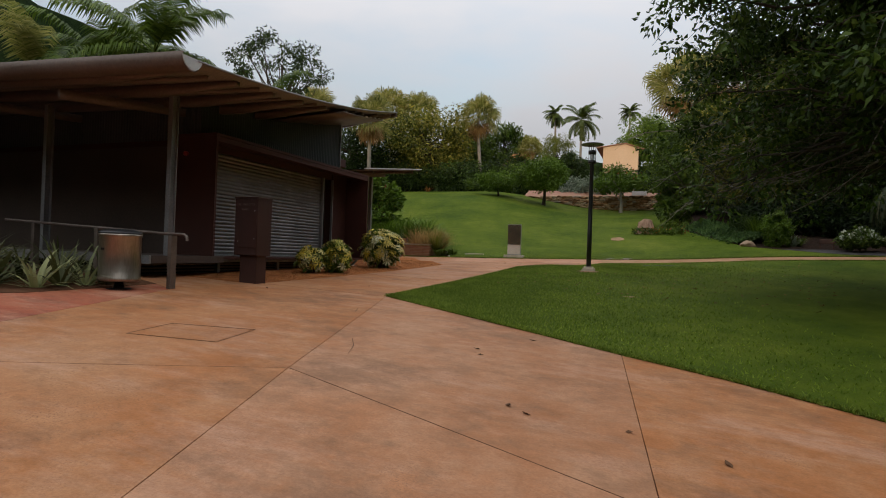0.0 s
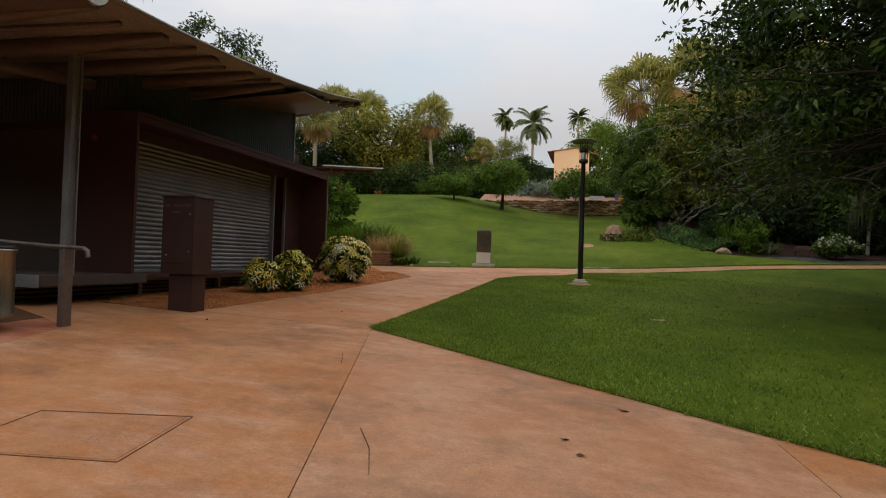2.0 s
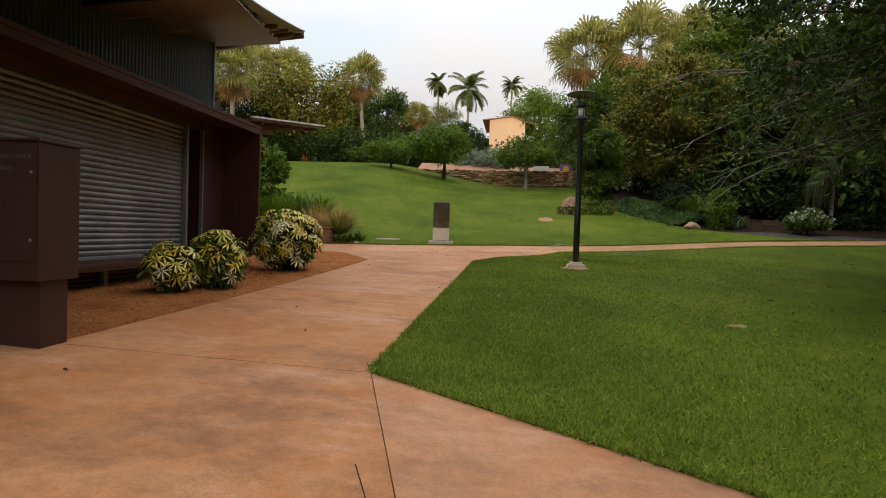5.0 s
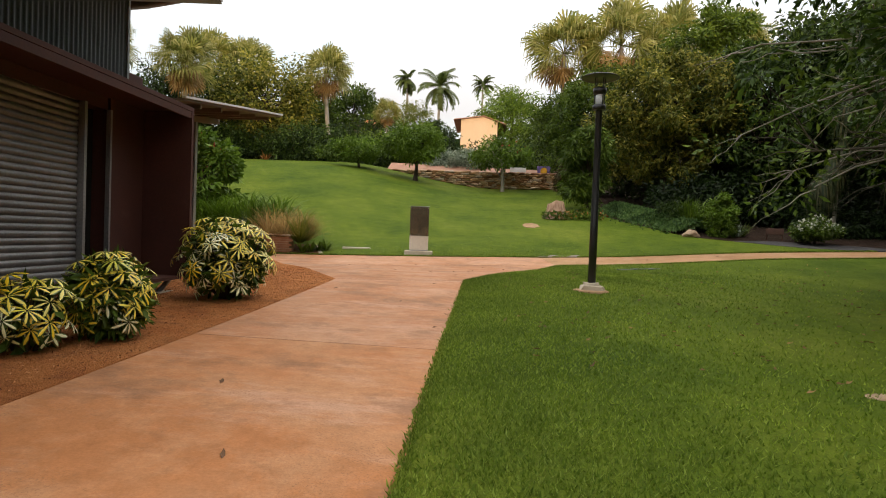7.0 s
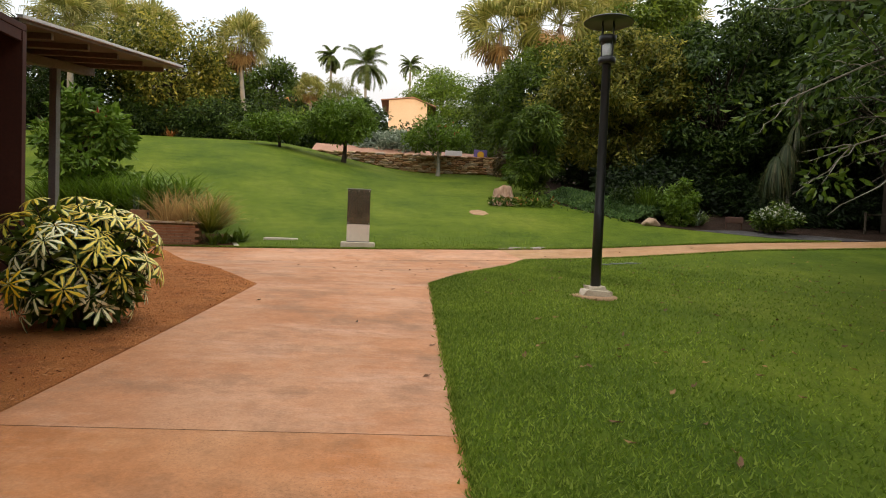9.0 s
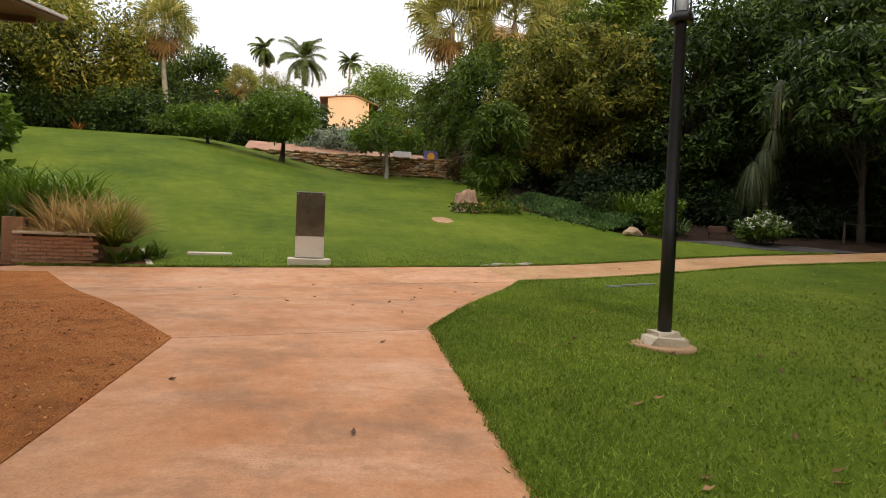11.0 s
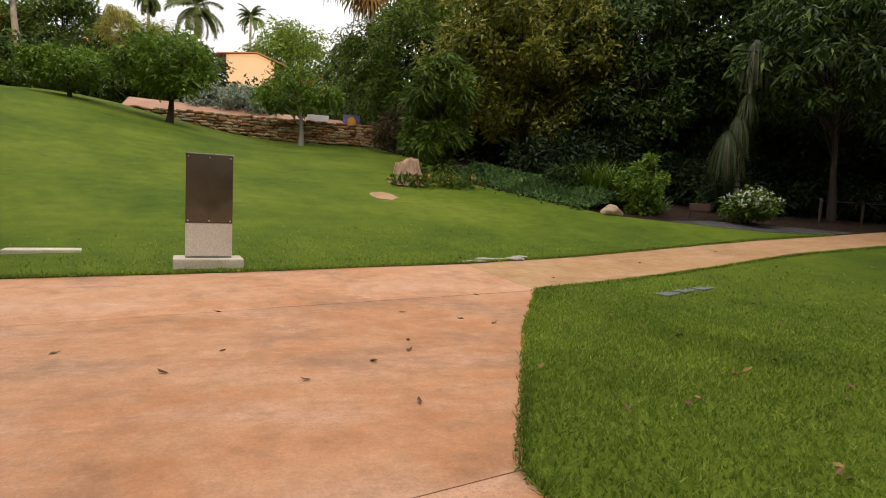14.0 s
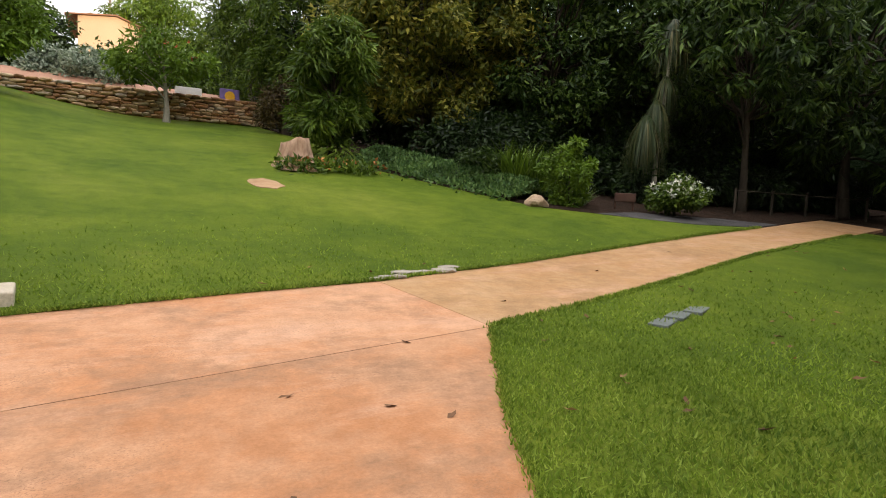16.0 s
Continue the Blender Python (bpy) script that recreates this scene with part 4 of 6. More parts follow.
def pit_hatch():
    """A square inspection hatch cut in the concrete."""
    c = [(-4.98, 6.3), (-4.8, 5.38), (-5.82, 5.05), (-5.98, 5.88)]
    t = thing("inspection_hatch", "square concrete-filled pit hatch with dark metal rim", "hatch", (-5.4, 5.65, land(-5.4, 5.65)))
    inv = t.matrix_basis.inverted()
    bm = sheet(c, 0.004, 5.0, 0.02, 0.03)
    bmesh.ops.transform(bm, matrix=inv, verts=bm.verts[:])
    part("infill", bm, M_CONC, t)
    pts = [(p[0], p[1], land(*p) + 0.002) for p in c]
    for i in range(4):
        p, q = Vector(pts[i]), Vector(pts[(i + 1) % 4])
        part("rim", raw_mesh("rim", *tube([tuple(inv @ p), tuple(inv @ q)], [0.005, 0.005], 4), M_JOINT), None, t)


pit_hatch()


def stump():
    x, y = -1.1, 40.1
    t = thing("tree_stump", "large bleached tree stump with a rough cut top", "tree stump", (x, y, land(x, y)))
    bm = bmesh.new()
    rings = []
    for j in range(8):
        h = j / 7
        rr = 0.56 - 0.16 * h + 0.24 * (1 - h) ** 3
        ring = []
        for i in range(24):
            a = 2 * math.pi * i / 24
            k = rr * (1 + 0.1 * noise.noise(Vector((math.cos(a) * 2, math.sin(a) * 2, h))) + 0.06 * math.sin(5 * a))
            ring.append(bm.verts.new((k * math.cos(a), k * math.sin(a), -0.1 + h * (0.88 + 0.1 * math.sin(a + 2.4) + 0.04 * math.sin(3 * a) + 0.03 * math.sin(7 * a + 1)))))
        rings.append(ring)
    for j in range(7):
        for i in range(24):
            k = (i + 1) % 24
            bm.faces.new((rings[j][i], rings[j][k], rings[j + 1][k], rings[j + 1][i])).smooth = True
    bm.faces.new(rings[-1])
    part("trunk", bm, M_STUMP, t)


stump()


def rock(x, y, s, label):
    bm = bmesh.new()
    bmesh.ops.create_icosphere(bm, subdivisions=3, radius=1)
    for v in bm.verts:
        v.co *= 1 + 0.35 * noise.noise(v.co * 1.3 + Vector((x, y, 0)))
        v.co = Vector((v.co.x * s, v.co.y * s * 0.7, max(v.co.z, -0.3) * s * 0.6))
    o = single("rock", bm, M_ROCK, label, "rock")
    o.matrix_basis = pose(x, y, land(x, y) + 0.12 * s, 0, 0, 30)


rock(4.35, 35.5, 0.42, "tan sandstone boulder at the lawn's edge")
patch_rs = random.Random(3)
PATCH = [(-2.6 + 0.4 * math.cos(k * math.pi / 7) * patch_rs.uniform(0.8, 1.15), 37.3 + 0.7 * math.sin(k * math.pi / 7) * patch_rs.uniform(0.8, 1.15)) for k in range(14)]
single("bare_patch", sheet(PATCH, 0.028, 5.0, 0.05), M_EARTH, "bare tan patch worn in the lawn", "earth", kind="structure")


M_RUBBLE = surface("rubble", (0.3, 0.25, 0.2), (0.42, 0.37, 0.31), 4, 40, 0.9, 0, 0.6, 0.01)


def broken_edge():
    bm = bmesh.new()
    rs = random.Random(4)
    for k in range(9):
        x = -2.9 + k * 0.17
        y = 29.66 + 0.17 * k * 0.25 + rs.uniform(0.02, 0.2)
        r = bmesh.ops.create_icosphere(bm, subdivisions=1, radius=rs.uniform(0.07, 0.16))
        for v in r["verts"]:
            v.co = Vector((v.co.x * 1.5, v.co.y, v.co.z * 0.3)) + Vector((x, y, land(x, y) + 0.02))
    single("broken_concrete", bm, M_RUBBLE, "broken pale concrete rubble at the path's edge", "rubble", kind="stuff")


broken_edge()


def brick_planter():
    """A low brick wall with a pale cap at the bed's corner."""
    x, y = -12.25, 29.0
    z = land(x, y)
    t = thing("brick_planter", "low salmon brick garden wall with stone cap", "garden wall", (x, y, z), 8)
    brick = box((-0.105, -0.052, -0.036), (0.105, 0.052, 0.036), 0.006)
    me = bpy.data.meshes.new("brick")
    brick.to_mesh(me); brick.free(); me.materials.append(M_BRICK)
    part("core", box((-0.95, -0.045, -0.1), (0.42, 0.8, 0.55)), M_CEMENT, t)
    for row in range(7):
        for k in range(7):
            o = new("brick", me); o.parent = t
            o.matrix_basis = pose(-0.86 + k * 0.215 + (0.1 if row % 2 else 0) - 0.05, -0.05, 0.03 + row * 0.082)
        for k in range(4):
            o = new("brick", me); o.parent = t
            o.matrix_basis = pose(0.43, 0.08 + k * 0.215 + (0.1 if row % 2 else 0), 0.03 + row * 0.082, 0, 0, 90)
    part("cap", box((-1.0, -0.13, 0.6), (0.52, 0.85, 0.66), 0.012), M_CEMENT, t, "grey stone capping")
    part("pier", box((-1.35, 0.35, -0.1), (-0.95, 0.8, 0.95), 0.01), M_BRICK, t)
    part("pier_light", box((-0.945, 0.5, 0.72), (-0.93, 0.65, 0.9), 0.004), M_BLACK, t, "small dark recessed light")


brick_planter()
o = single("edge_strip", sheet([(-10.6, 28.8), (-10.48, 28.83), (-11.4, 31.2), (-11.52, 31.2)], 0.03, 2.0, 0.1), M_CEMENT, "narrow concrete mowing strip", "kerb", kind="structure")


# ---- plants ----
def leaf_mesh(name, pieces, mat):
    return raw_mesh(name, *joined(pieces), mat)


def crown_points(rs, n_clump, centre, rad, fill=0.55, lump=0.35):
    """Clump centres in an uneven ellipsoid."""
    d = unit(rs.normal(size=(n_clump, 3)))
    q = rs.uniform(0, 1, (n_clump, 1)) ** (1 / 3)
    q = fill * q + (1 - fill) * rs.uniform(0.75, 1.0, (n_clump, 1))
    wob = np.array([[1 + lump * noise.noise(Vector(v) * 1.7 + Vector((centre[0], centre[1], 0)))] for v in d.tolist()])
    return np.array(centre) + d * q * wob * np.array(rad)


def tree(x, y, top, r, clear, leaf, label, n=7000, clumps=46, size=0.22, slim=0.4, bark=None, trunk=0.16, droop=0.35, flowers=None, seed=1, category="tree", lean=(0, 0), name="tree", rz=None, clump_r=0.2, limbs=True):
    """A tapered trunk, limbs to the clumps, and a crown of many leaves. clear: height of the lowest leaves over the ground; top: world height."""
    rs = np.random.RandomState(seed)
    z0 = land(x, y)
    h = top - z0
    t = thing(name, label, category, (x, y, z0))
    rzz = rz if rz else (h - clear) / 2
    c = (lean[0], lean[1], clear + (h - clear) / 2)
    C = crown_points(rs, clumps, c, (r, r, rzz))
    C[:, 2] = np.maximum(C[:, 2], clear * 0.9)
    bark = bark or M_BARK
    fork = max(0.25 * h, clear * 0.9)
    s = np.linspace(0, 1, 7)
    tip = np.array([lean[0], lean[1], clear + (h - clear) * 0.6])
    spine = np.stack([lean[0] * s ** 1.6 + 0.12 * trunk * 4 * np.sin(s * 5 + seed), lean[1] * s ** 1.6 + 0.12 * trunk * 3 * np.cos(s * 4 + seed), s * tip[2] - 0.1], 1)
    part("trunk", raw_mesh("trunk", *tube(spine, trunk * (1.25 - 0.95 * s + 0.4 * (1 - s) ** 8), 10), bark, True), None, t)
    if limbs:
        pcs = []
        for k in range(0, clumps, 2):
            q = rs.uniform(0.45, 0.95)
            i = int(q * 6)
            a = spine[i]
            b = C[k]
            m = (a + b) / 2 + np.array([0, 0, 0.12 * r]) + rs.normal(size=3) * 0.06 * r
            u = np.linspace(0, 1, 5)[:, None]
            pts = (1 - u) ** 2 * a + 2 * u * (1 - u) * m + u ** 2 * b
            pcs.append(tube(pts, trunk * 0.38 * (1 - 0.85 * u[:, 0]), 5))
        part("limb_frame", raw_mesh("limb_frame", *joined(pcs), bark, True), None, t)
    per = n // clumps
    P = np.repeat(C, per, 0)
    off = unit(rs.normal(size=P.shape)) * rs.uniform(0, 1, (len(P), 1)) ** 0.45 * np.array([1, 1, 0.72]) * r * clump_r * 1.75 * np.repeat(rs.uniform(0.65, 1.3, (clumps, 1)), per, 0)
    D = unit(off + rs.normal(size=P.shape) * r * 0.2) + np.array([0, 0, -droop])
    part("crown", leaf_mesh("crown", [leaf_tris(P + off, D, size, size * slim, rs)], leaf), None, t)
    if flowers:
        mat, k, fs = flowers
        i = rs.choice(np.argsort(P[:, 2] + off[:, 2])[int(len(P) * 0.45):], k)
        o = P[i] + off[i] * 1.25
        Q = np.repeat(o, 4, 0)
        tagged(part("blossom", leaf_mesh("blossom", [leaf_tris(Q, rs.normal(size=Q.shape) + np.array([0, 0, 0.4]), fs, fs * 0.6, rs)], mat), None, t), kind="stuff")
    return t


def strap_tris(rs, n, length, width, base_r, rise, droop, segs=4, power=1.5):
    """Arching strap leaves in a tuft: verts and quads."""
    a = rs.uniform(0, 2 * math.pi, n)
    L = length * rs.uniform(0.6, 1.1, n)
    tilt = rs.uniform(rise[0], rise[1], n)
    pos = np.stack([base_r * rs.uniform(0, 1, n) * np.cos(a), base_r * rs.uniform(0, 1, n) * np.sin(a), np.zeros(n)], 1)
    rows = []
    s = np.stack([-np.sin(a), np.cos(a), np.zeros(n)], 1)
    for k in range(segs + 1):
        ang = tilt - droop * (k / segs) ** power
        w = width * (1 - (k / segs) ** 2.2) * (0.6 if k == 0 else 1) / 2 + 0.001
        rows.append((pos - s * w, pos + s * w))
        d = np.stack([np.cos(ang) * np.cos(a), np.cos(ang) * np.sin(a), np.sin(ang)], 1)
        pos = pos + d * (L / segs)[:, None]
    V = np.stack([np.stack(r, 1) for r in rows], 1).reshape(-1, 3)
    per = 2 * (segs + 1)
    b = np.arange(n)[:, None, None] * per
    q = np.arange(segs)[None, :, None] * 2
    F = (b + q + np.array([0, 1, 3, 2])[None, None]).reshape(-1, 4)
    return V, F


def tuft(name, x, y, n, length, width, mat, label, category, rise=(0.5, 1.4), droop=1.2, base=0.1, seed=1, group="", z=None):
    rs = np.random.RandomState(seed)
    v, f = strap_tris(rs, n, length, width, base, rise, droop)
    if n <= 30:
        o = thing(name, label, category, (x, y, land(x, y) if z is None else z), 0.0, group)
        k = len(v) // n
        for j in range(n):
            part("leaf", raw_mesh("leaf", v[j * k:j * k + k], f[:4], mat), None, o)
        return o
    o = single(name, raw_mesh(name, v, f, mat), None, label, category, group)
    o.matrix_basis = pose(x, y, land(x, y) if z is None else z)
    return o


def fan_palm(x, y, top, r, label, skirt=1.0, seed=1, bow=0.0, fronds=58, leaf=None):
    rs = np.random.RandomState(seed)
    z0 = land(x, y)
    hub = top - r * 0.75 - z0
    t = thing("fan_palm", label, "palm tree", (x, y, z0))
    s = np.linspace(0, 1, 8)
    part("trunk", raw_mesh("trunk", *tube(np.stack([bow * (1 - s) ** 2, 0 * s, s * hub - 0.1], 1), 0.24 - 0.08 * s, 10), M_PALEBARK, True), None, t)

    def fans(count, lo, hi, rad, hang):
        pv = []
        for k in range(count):
            a, e = rs.uniform(0, 2 * math.pi), rs.uniform(lo, hi)
            out = np.array([math.cos(a) * math.cos(e), math.sin(a) * math.cos(e), math.sin(e)])
            pl = rad * rs.uniform(0.35, 0.62)
            base, hubp = np.array([0, 0, hub]), np.array([0, 0, hub]) + out * pl
            pv.append(tube([base, hubp], [0.025, 0.02], 3))
            side = unit(np.cross(out, [0, 0, 1.0])); up = np.cross(side, out)
            tw = rs.uniform(-1.1, 1.1)
            side, up = side * math.cos(tw) + up * math.sin(tw), up * math.cos(tw) - side * math.sin(tw)
            for j in range(15):
                b = (j - 7) / 7 * 1.6
                d = out * math.cos(b) + side * math.sin(b)
                ln = rad * 0.52 * (0.75 + 0.25 * math.cos(b)) * rs.uniform(0.85, 1.1)
                w = ln * 0.042
                sd = unit(np.cross(d, up)) * w
                p1 = hubp + d * ln * 0.55 + up * 0.02
                p2 = hubp + d * ln * 0.85 + np.array([0, 0, -hang * ln * 0.1])
                p3 = hubp + d * ln * 0.9 + np.array([0, 0, -hang * ln * 0.5])
                pv.append((np.array([hubp, hubp, p1 - sd, p1 + sd, p2 - sd * 0.7, p2 + sd * 0.7, p3, p3]), np.array([[0, 1, 3, 2], [2, 3, 5, 4], [4, 5, 7, 6]])))
        return joined(pv)
    part("crown", raw_mesh("crown", *fans(fronds, -0.5, 1.45, r, 0.9), leaf or L_PALM), None, t)
    if skirt:
        part("dead_fronds", raw_mesh("dead_fronds", *fans(int(20 * skirt), -1.5, -0.75, r * 0.85, 0.4), L_DEAD), None, t, "hanging skirt of dead tan fronds")
    return t


def feather_palm(x, y, top, r, label, seed=1, fronds=17, leaf=None, up=(-0.35, 1.3), lw=0.085, width=0.36, nl=26):
    rs = np.random.RandomState(seed)
    z0 = land(x, y)
    hub = top - r * 0.55 - z0
    t = thing("feather_palm", label, "palm tree", (x, y, z0))
    s = np.linspace(0, 1, 8)
    part("trunk", raw_mesh("trunk", *tube(np.stack([0 * s, 0 * s, s * hub - 0.1], 1), 0.2 - 0.07 * s, 10), M_PALEBARK, True), None, t)
    pv = []
    for k in range(fronds):
        a, e = rs.uniform(0, 2 * math.pi), rs.uniform(*up)
        L = r * rs.uniform(0.95, 1.25)
        u = np.linspace(0, 1, 8)
        ang = e - 1.25 * u ** 1.6
        st = np.stack([np.cos(ang) * math.cos(a), np.cos(ang) * math.sin(a), np.sin(ang)], 1) * L / 7
        pts = np.array([0, 0, hub]) + np.concatenate([[np.zeros(3)], np.cumsum(st[:-1], 0)])
        pv.append(tube(pts, 0.03 * (1 - 0.8 * u), 3))
        side = np.array([-math.sin(a), math.cos(a), 0.0])
        for q in np.linspace(0.15, 1.0, nl):
            i = min(6, int(q * 7)); w = q * 7 - i
            p = pts[i] * (1 - w) + pts[min(7, i + 1)] * w
            fw = unit(st[i])
            for sg in (-1, 1):
                ln = width * r * (1 - 0.75 * abs(q - 0.4) ** 1.3) * rs.uniform(0.85, 1.1)
                d = unit(side * sg + fw * 0.55 + np.array([0, 0, rs.uniform(-0.1, 0.25)]))
                h = fw * lw
                m = p + d * ln * 0.5
                e2 = p + d * ln * 0.9 + np.array([0, 0, -ln * 0.5])
                pv.append((np.array([p - h * 0.5, p + h * 0.5, m + h * 0.6, m - h * 0.6, e2, e2]), np.array([[0, 1, 2, 3], [3, 2, 5, 4]])))
    part("crown", raw_mesh("crown", *joined(pv), leaf or L_ROYAL), None, t)
    return t


def umbrella_shrub(x, y, r, h, label, whorls=95, seed=1, mat=None, leaflet=0.2, full=1.0):
    """A shrub of umbrella-like whorls, each of seven to nine drooping leaflets."""
    rs = np.random.RandomState(seed)
    z0 = land(x, y)
    t = thing("variegated_shrub", label, "shrub", (x, y, z0), group="shrubs in the mulch bed")
    V, F, UV, TONE, stems = [], [], [], [], []
    o = 0
    for k in range(whorls):
        f = (k + 0.5) / whorls
        cz = 1 - 1.8 * f
        a = k * 2.39996 + rs.uniform(-0.25, 0.25)
        sr = math.sqrt(max(0, 1 - cz * cz))
        d = np.array([sr * math.cos(a), sr * math.sin(a), cz])
        q = rs.uniform(0.8, 1.08) * (1 + 0.13 * math.sin(2.3 * a + 4 * cz) * sr)
        c = np.array([d[0] * r * q, d[1] * r * q, h * 0.53 + d[2] * h * 0.47 * q])
        ax = unit(d * 0.8 + np.array([0, 0, 0.6]) + rs.normal(size=3) * 0.16)
        b1 = unit(np.cross(ax, rs.normal(size=3))); b2 = np.cross(ax, b1)
        st = np.array([d[0] * 0.12, d[1] * 0.12, 0.02])
        stems.append(tube([st, (st + c) / 2 + np.array([0, 0, 0.08]), c], [0.014, 0.01, 0.006], 4))
        m = rs.randint(7, 10)
        tone = rs.uniform(0, 0.6) if rs.uniform() < 0.36 - 0.42 * cz else rs.uniform(0.6, 1.0)
        for j in range(m):
            b = 2 * math.pi * j / m + rs.uniform(-0.12, 0.12)
            dr = b1 * math.cos(b) + b2 * math.sin(b)
            ln = leaflet * rs.uniform(0.8, 1.15)
            wd = ln * 0.12
            sd = np.cross(ax, dr)
            fall = rs.uniform(0.5, 1.1)
            for s, w, dz in ((0.06, 0.1, 0.0), (0.35, 0.62, -0.02), (0.65, 1.0, -0.13), (0.87, 0.75, -0.27), (1.0, 0.04, -0.4)):
                mid = c + dr * ln * s * (1 - 0.12 * s * fall) + ax * dz * ln * fall
                for sg in (-1, 0, 1):
                    V.append(mid + sd * sg * wd * w - ax * (0.0 if sg == 0 else 0.05 * ln * w))
                    UV.append((s, 0.5 + 0.5 * sg)); TONE.append((tone, 0.5))
            for i in range(4):
                for sg in (0, 1):
                    F.append((o + i * 3 + sg, o + i * 3 + sg + 1, o + i * 3 + sg + 4, o + i * 3 + sg + 3))
            o += 15
    me = raw_mesh("foliage", np.array(V), np.array(F), mat or L_VARI, True)
    idx = np.array(F).ravel()
    for nm, arr in (("UVMap", UV), ("Tone", TONE)):
        me.uv_layers.new(name=nm).data.foreach_set("uv", np.array(arr, np.float32)[idx].ravel())
    part("foliage", me, None, t)
    part("stem_frame", raw_mesh("stem_frame", *joined(stems), M_BARK), None, t)
    n = int(1500 * full)
    d = unit(rs.normal(size=(n, 3)))
    inner = d * rs.uniform(0.3, 0.88, (n, 1)) * np.array([r, r, h * 0.48]) + np.array([0, 0, h * 0.47])
    inner[:, 2] = np.maximum(inner[:, 2], 0.04)
    part("inner_foliage", leaf_mesh("inner_foliage", [leaf_tris(inner, d + rs.normal(size=inner.shape) * 0.5 + np.array([0, 0, -0.3]), 0.2, 0.075, rs)], L_MID), None, t)
    return t


L_SAGE = leafy("leaves_sage", (0.2, 0.23, 0.1), (0.32, 0.34, 0.16), (0.5, 0.52, 0.28), 0.3)
# shrubs in the mulch bed
umbrella_shrub(-9.3, 18.5, 0.7, 1.38, "rounded variegated shrub with cream and yellow whorled leaves", 150, 11, None, 0.2)
umbrella_shrub(-9.2, 15.25, 0.42, 1.0, "smaller variegated shrub with yellow-green whorled leaves", 70, 12, None, 0.185)
umbrella_shrub(-9.55, 14.45, 0.42, 0.8, "sparse dull-green whorled shrub beside the wall", 38, 13, None, 0.18, 0.1)

# bromeliads by the veranda
rsb = random.Random(5)
for k in range(26):
    bx = -9.75 - rsb.uniform(0, 4.2)
    by = 6.9 + rsb.uniform(-0.6, 1.3) - (-9.7 - bx) * 0.15
    tuft("bromeliad", bx, by, 26, 1.0, 0.06, L_BROM if k % 4 else L_SAGE, "spiky arching bromeliad rosette in the veranda bed", "bromeliad", (0.25, 1.35), 1.0, 0.06, 40 + k, "bromeliads by the veranda", z=land(bx, by) - 0.02)
BED2 = [(-9.3, 6.2), (-9.5, 8.9), (-11.0, 9.5), (-16, 9.5), (-16, 0.0), (-10.5, 3.0)]
tagged(part("planting_bed", sheet(BED2, 0.006, 1.0, 0.1), M_SOIL, None), "dark soil bed in front of the veranda", "garden bed", kind="structure")

# north of the building
tree(-16.8, 33.0, 5.9, 1.5, 0.5, L_BRIGHT, "leafy green shrub with red flower spikes", 5000, 34, 0.34, 0.42, flowers=(L_RED, 14, 0.3), seed=21, category="shrub", name="shrub")
tuft("bromeliad", -23.6, 57.4, 30, 1.0, 0.1, L_ORANGE, "orange-red bromeliad at the foot of a tree", "bromeliad", (0.3, 1.4), 0.6, 0.08, 98)
for k in range(24):
    bx, by = -13.2 - (k % 8) * 0.5, 30.8 + (k // 8) * 0.75
    tuft("strap_grass", bx, by, 150, 2.2, 0.07, L_BRIGHT, "arching bright green strap-leaved clump", "plant", (0.7, 1.5), 1.5, 0.25, 70 + k, "strap-leaved clumps", land(bx, by) + 0.1)
for k in range(6):
    bx, by = -12.75 + (k % 3) * 0.6, 29.5 + (k // 3) * 0.7
    tuft("straw_grass", bx, by, 260, 1.5, 0.026, L_STRAW if k != 2 else L_YELLOW, "dry straw-coloured ornamental grass clump", "grass clump", (0.5, 1.5), 1.3, 0.15, 90 + k, "dry grass clumps", land(bx, by) + 0.3)
tuft("agave", -13.9, 30.1, 46, 1.35, 0.09, L_SILVER, "grey-green agave with stiff pointed leaves", "agave", (0.2, 1.5), 0.3, 0.05, 97)
for k in range(4):
    bx, by = -11.3 + k * 0.2, 29.1 + k * 0.3
    tuft("green_clump", bx, by, 60, 0.6, 0.045, L_MID, "green strappy clump beside the brick wall", "plant", (0.4, 1.4), 1.2, 0.1, 120 + k)

# hill: small trees
tree(-10.0, 51.3, 10.3, 2.25, 1.4, L_BRIGHT, "small rounded bright green tree on the lawn", 8000, 46, 0.3, 0.35, trunk=0.13, seed=31)
tree(-3.6, 53.5, 9.6, 2.2, 1.9, L_BRIGHT, "small spreading tree with red blossom by the wall", 4200, 40, 0.32, 0.34, bark=M_PALEBARK, clump_r=0.16, trunk=0.12, flowers=(L_RED, 26, 0.16), seed=32)
tree(-14.4, 52.0, 8.9, 1.8, 0.9, L_BRIGHT, "low flat-topped small tree on the hill", 4500, 34, 0.26, 0.4, trunk=0.08, seed=33, rz=0.7)
tree(-6.5, 59.5, 9.6, 1.8, 0.3, L_SILVER, "silver-leaved rounded shrub above the wall", 5000, 36, 0.26, 0.5, seed=35, category="shrub", name="shrub", limbs=False)
tree(-8.6, 60.0, 9.4, 1.5, 0.3, L_SILVER, "silver-leaved shrub above the wall", 3000, 26, 0.26, 0.5, seed=36, category="shrub", name="shrub", limbs=False)
tree(-9.6, 63.0, 12.6, 2.2, 0.8, L_DEEP, "dark green rounded tree behind the wall", 6000, 40, 0.3, 0.45, seed=37)
tree(-17.5, 58.6, 9.6, 1.8, 0.2, L_MID, "green shrub on the crest of the lawn", 3500, 30, 0.28, 0.45, seed=38, category="shrub", name="shrub", limbs=False)

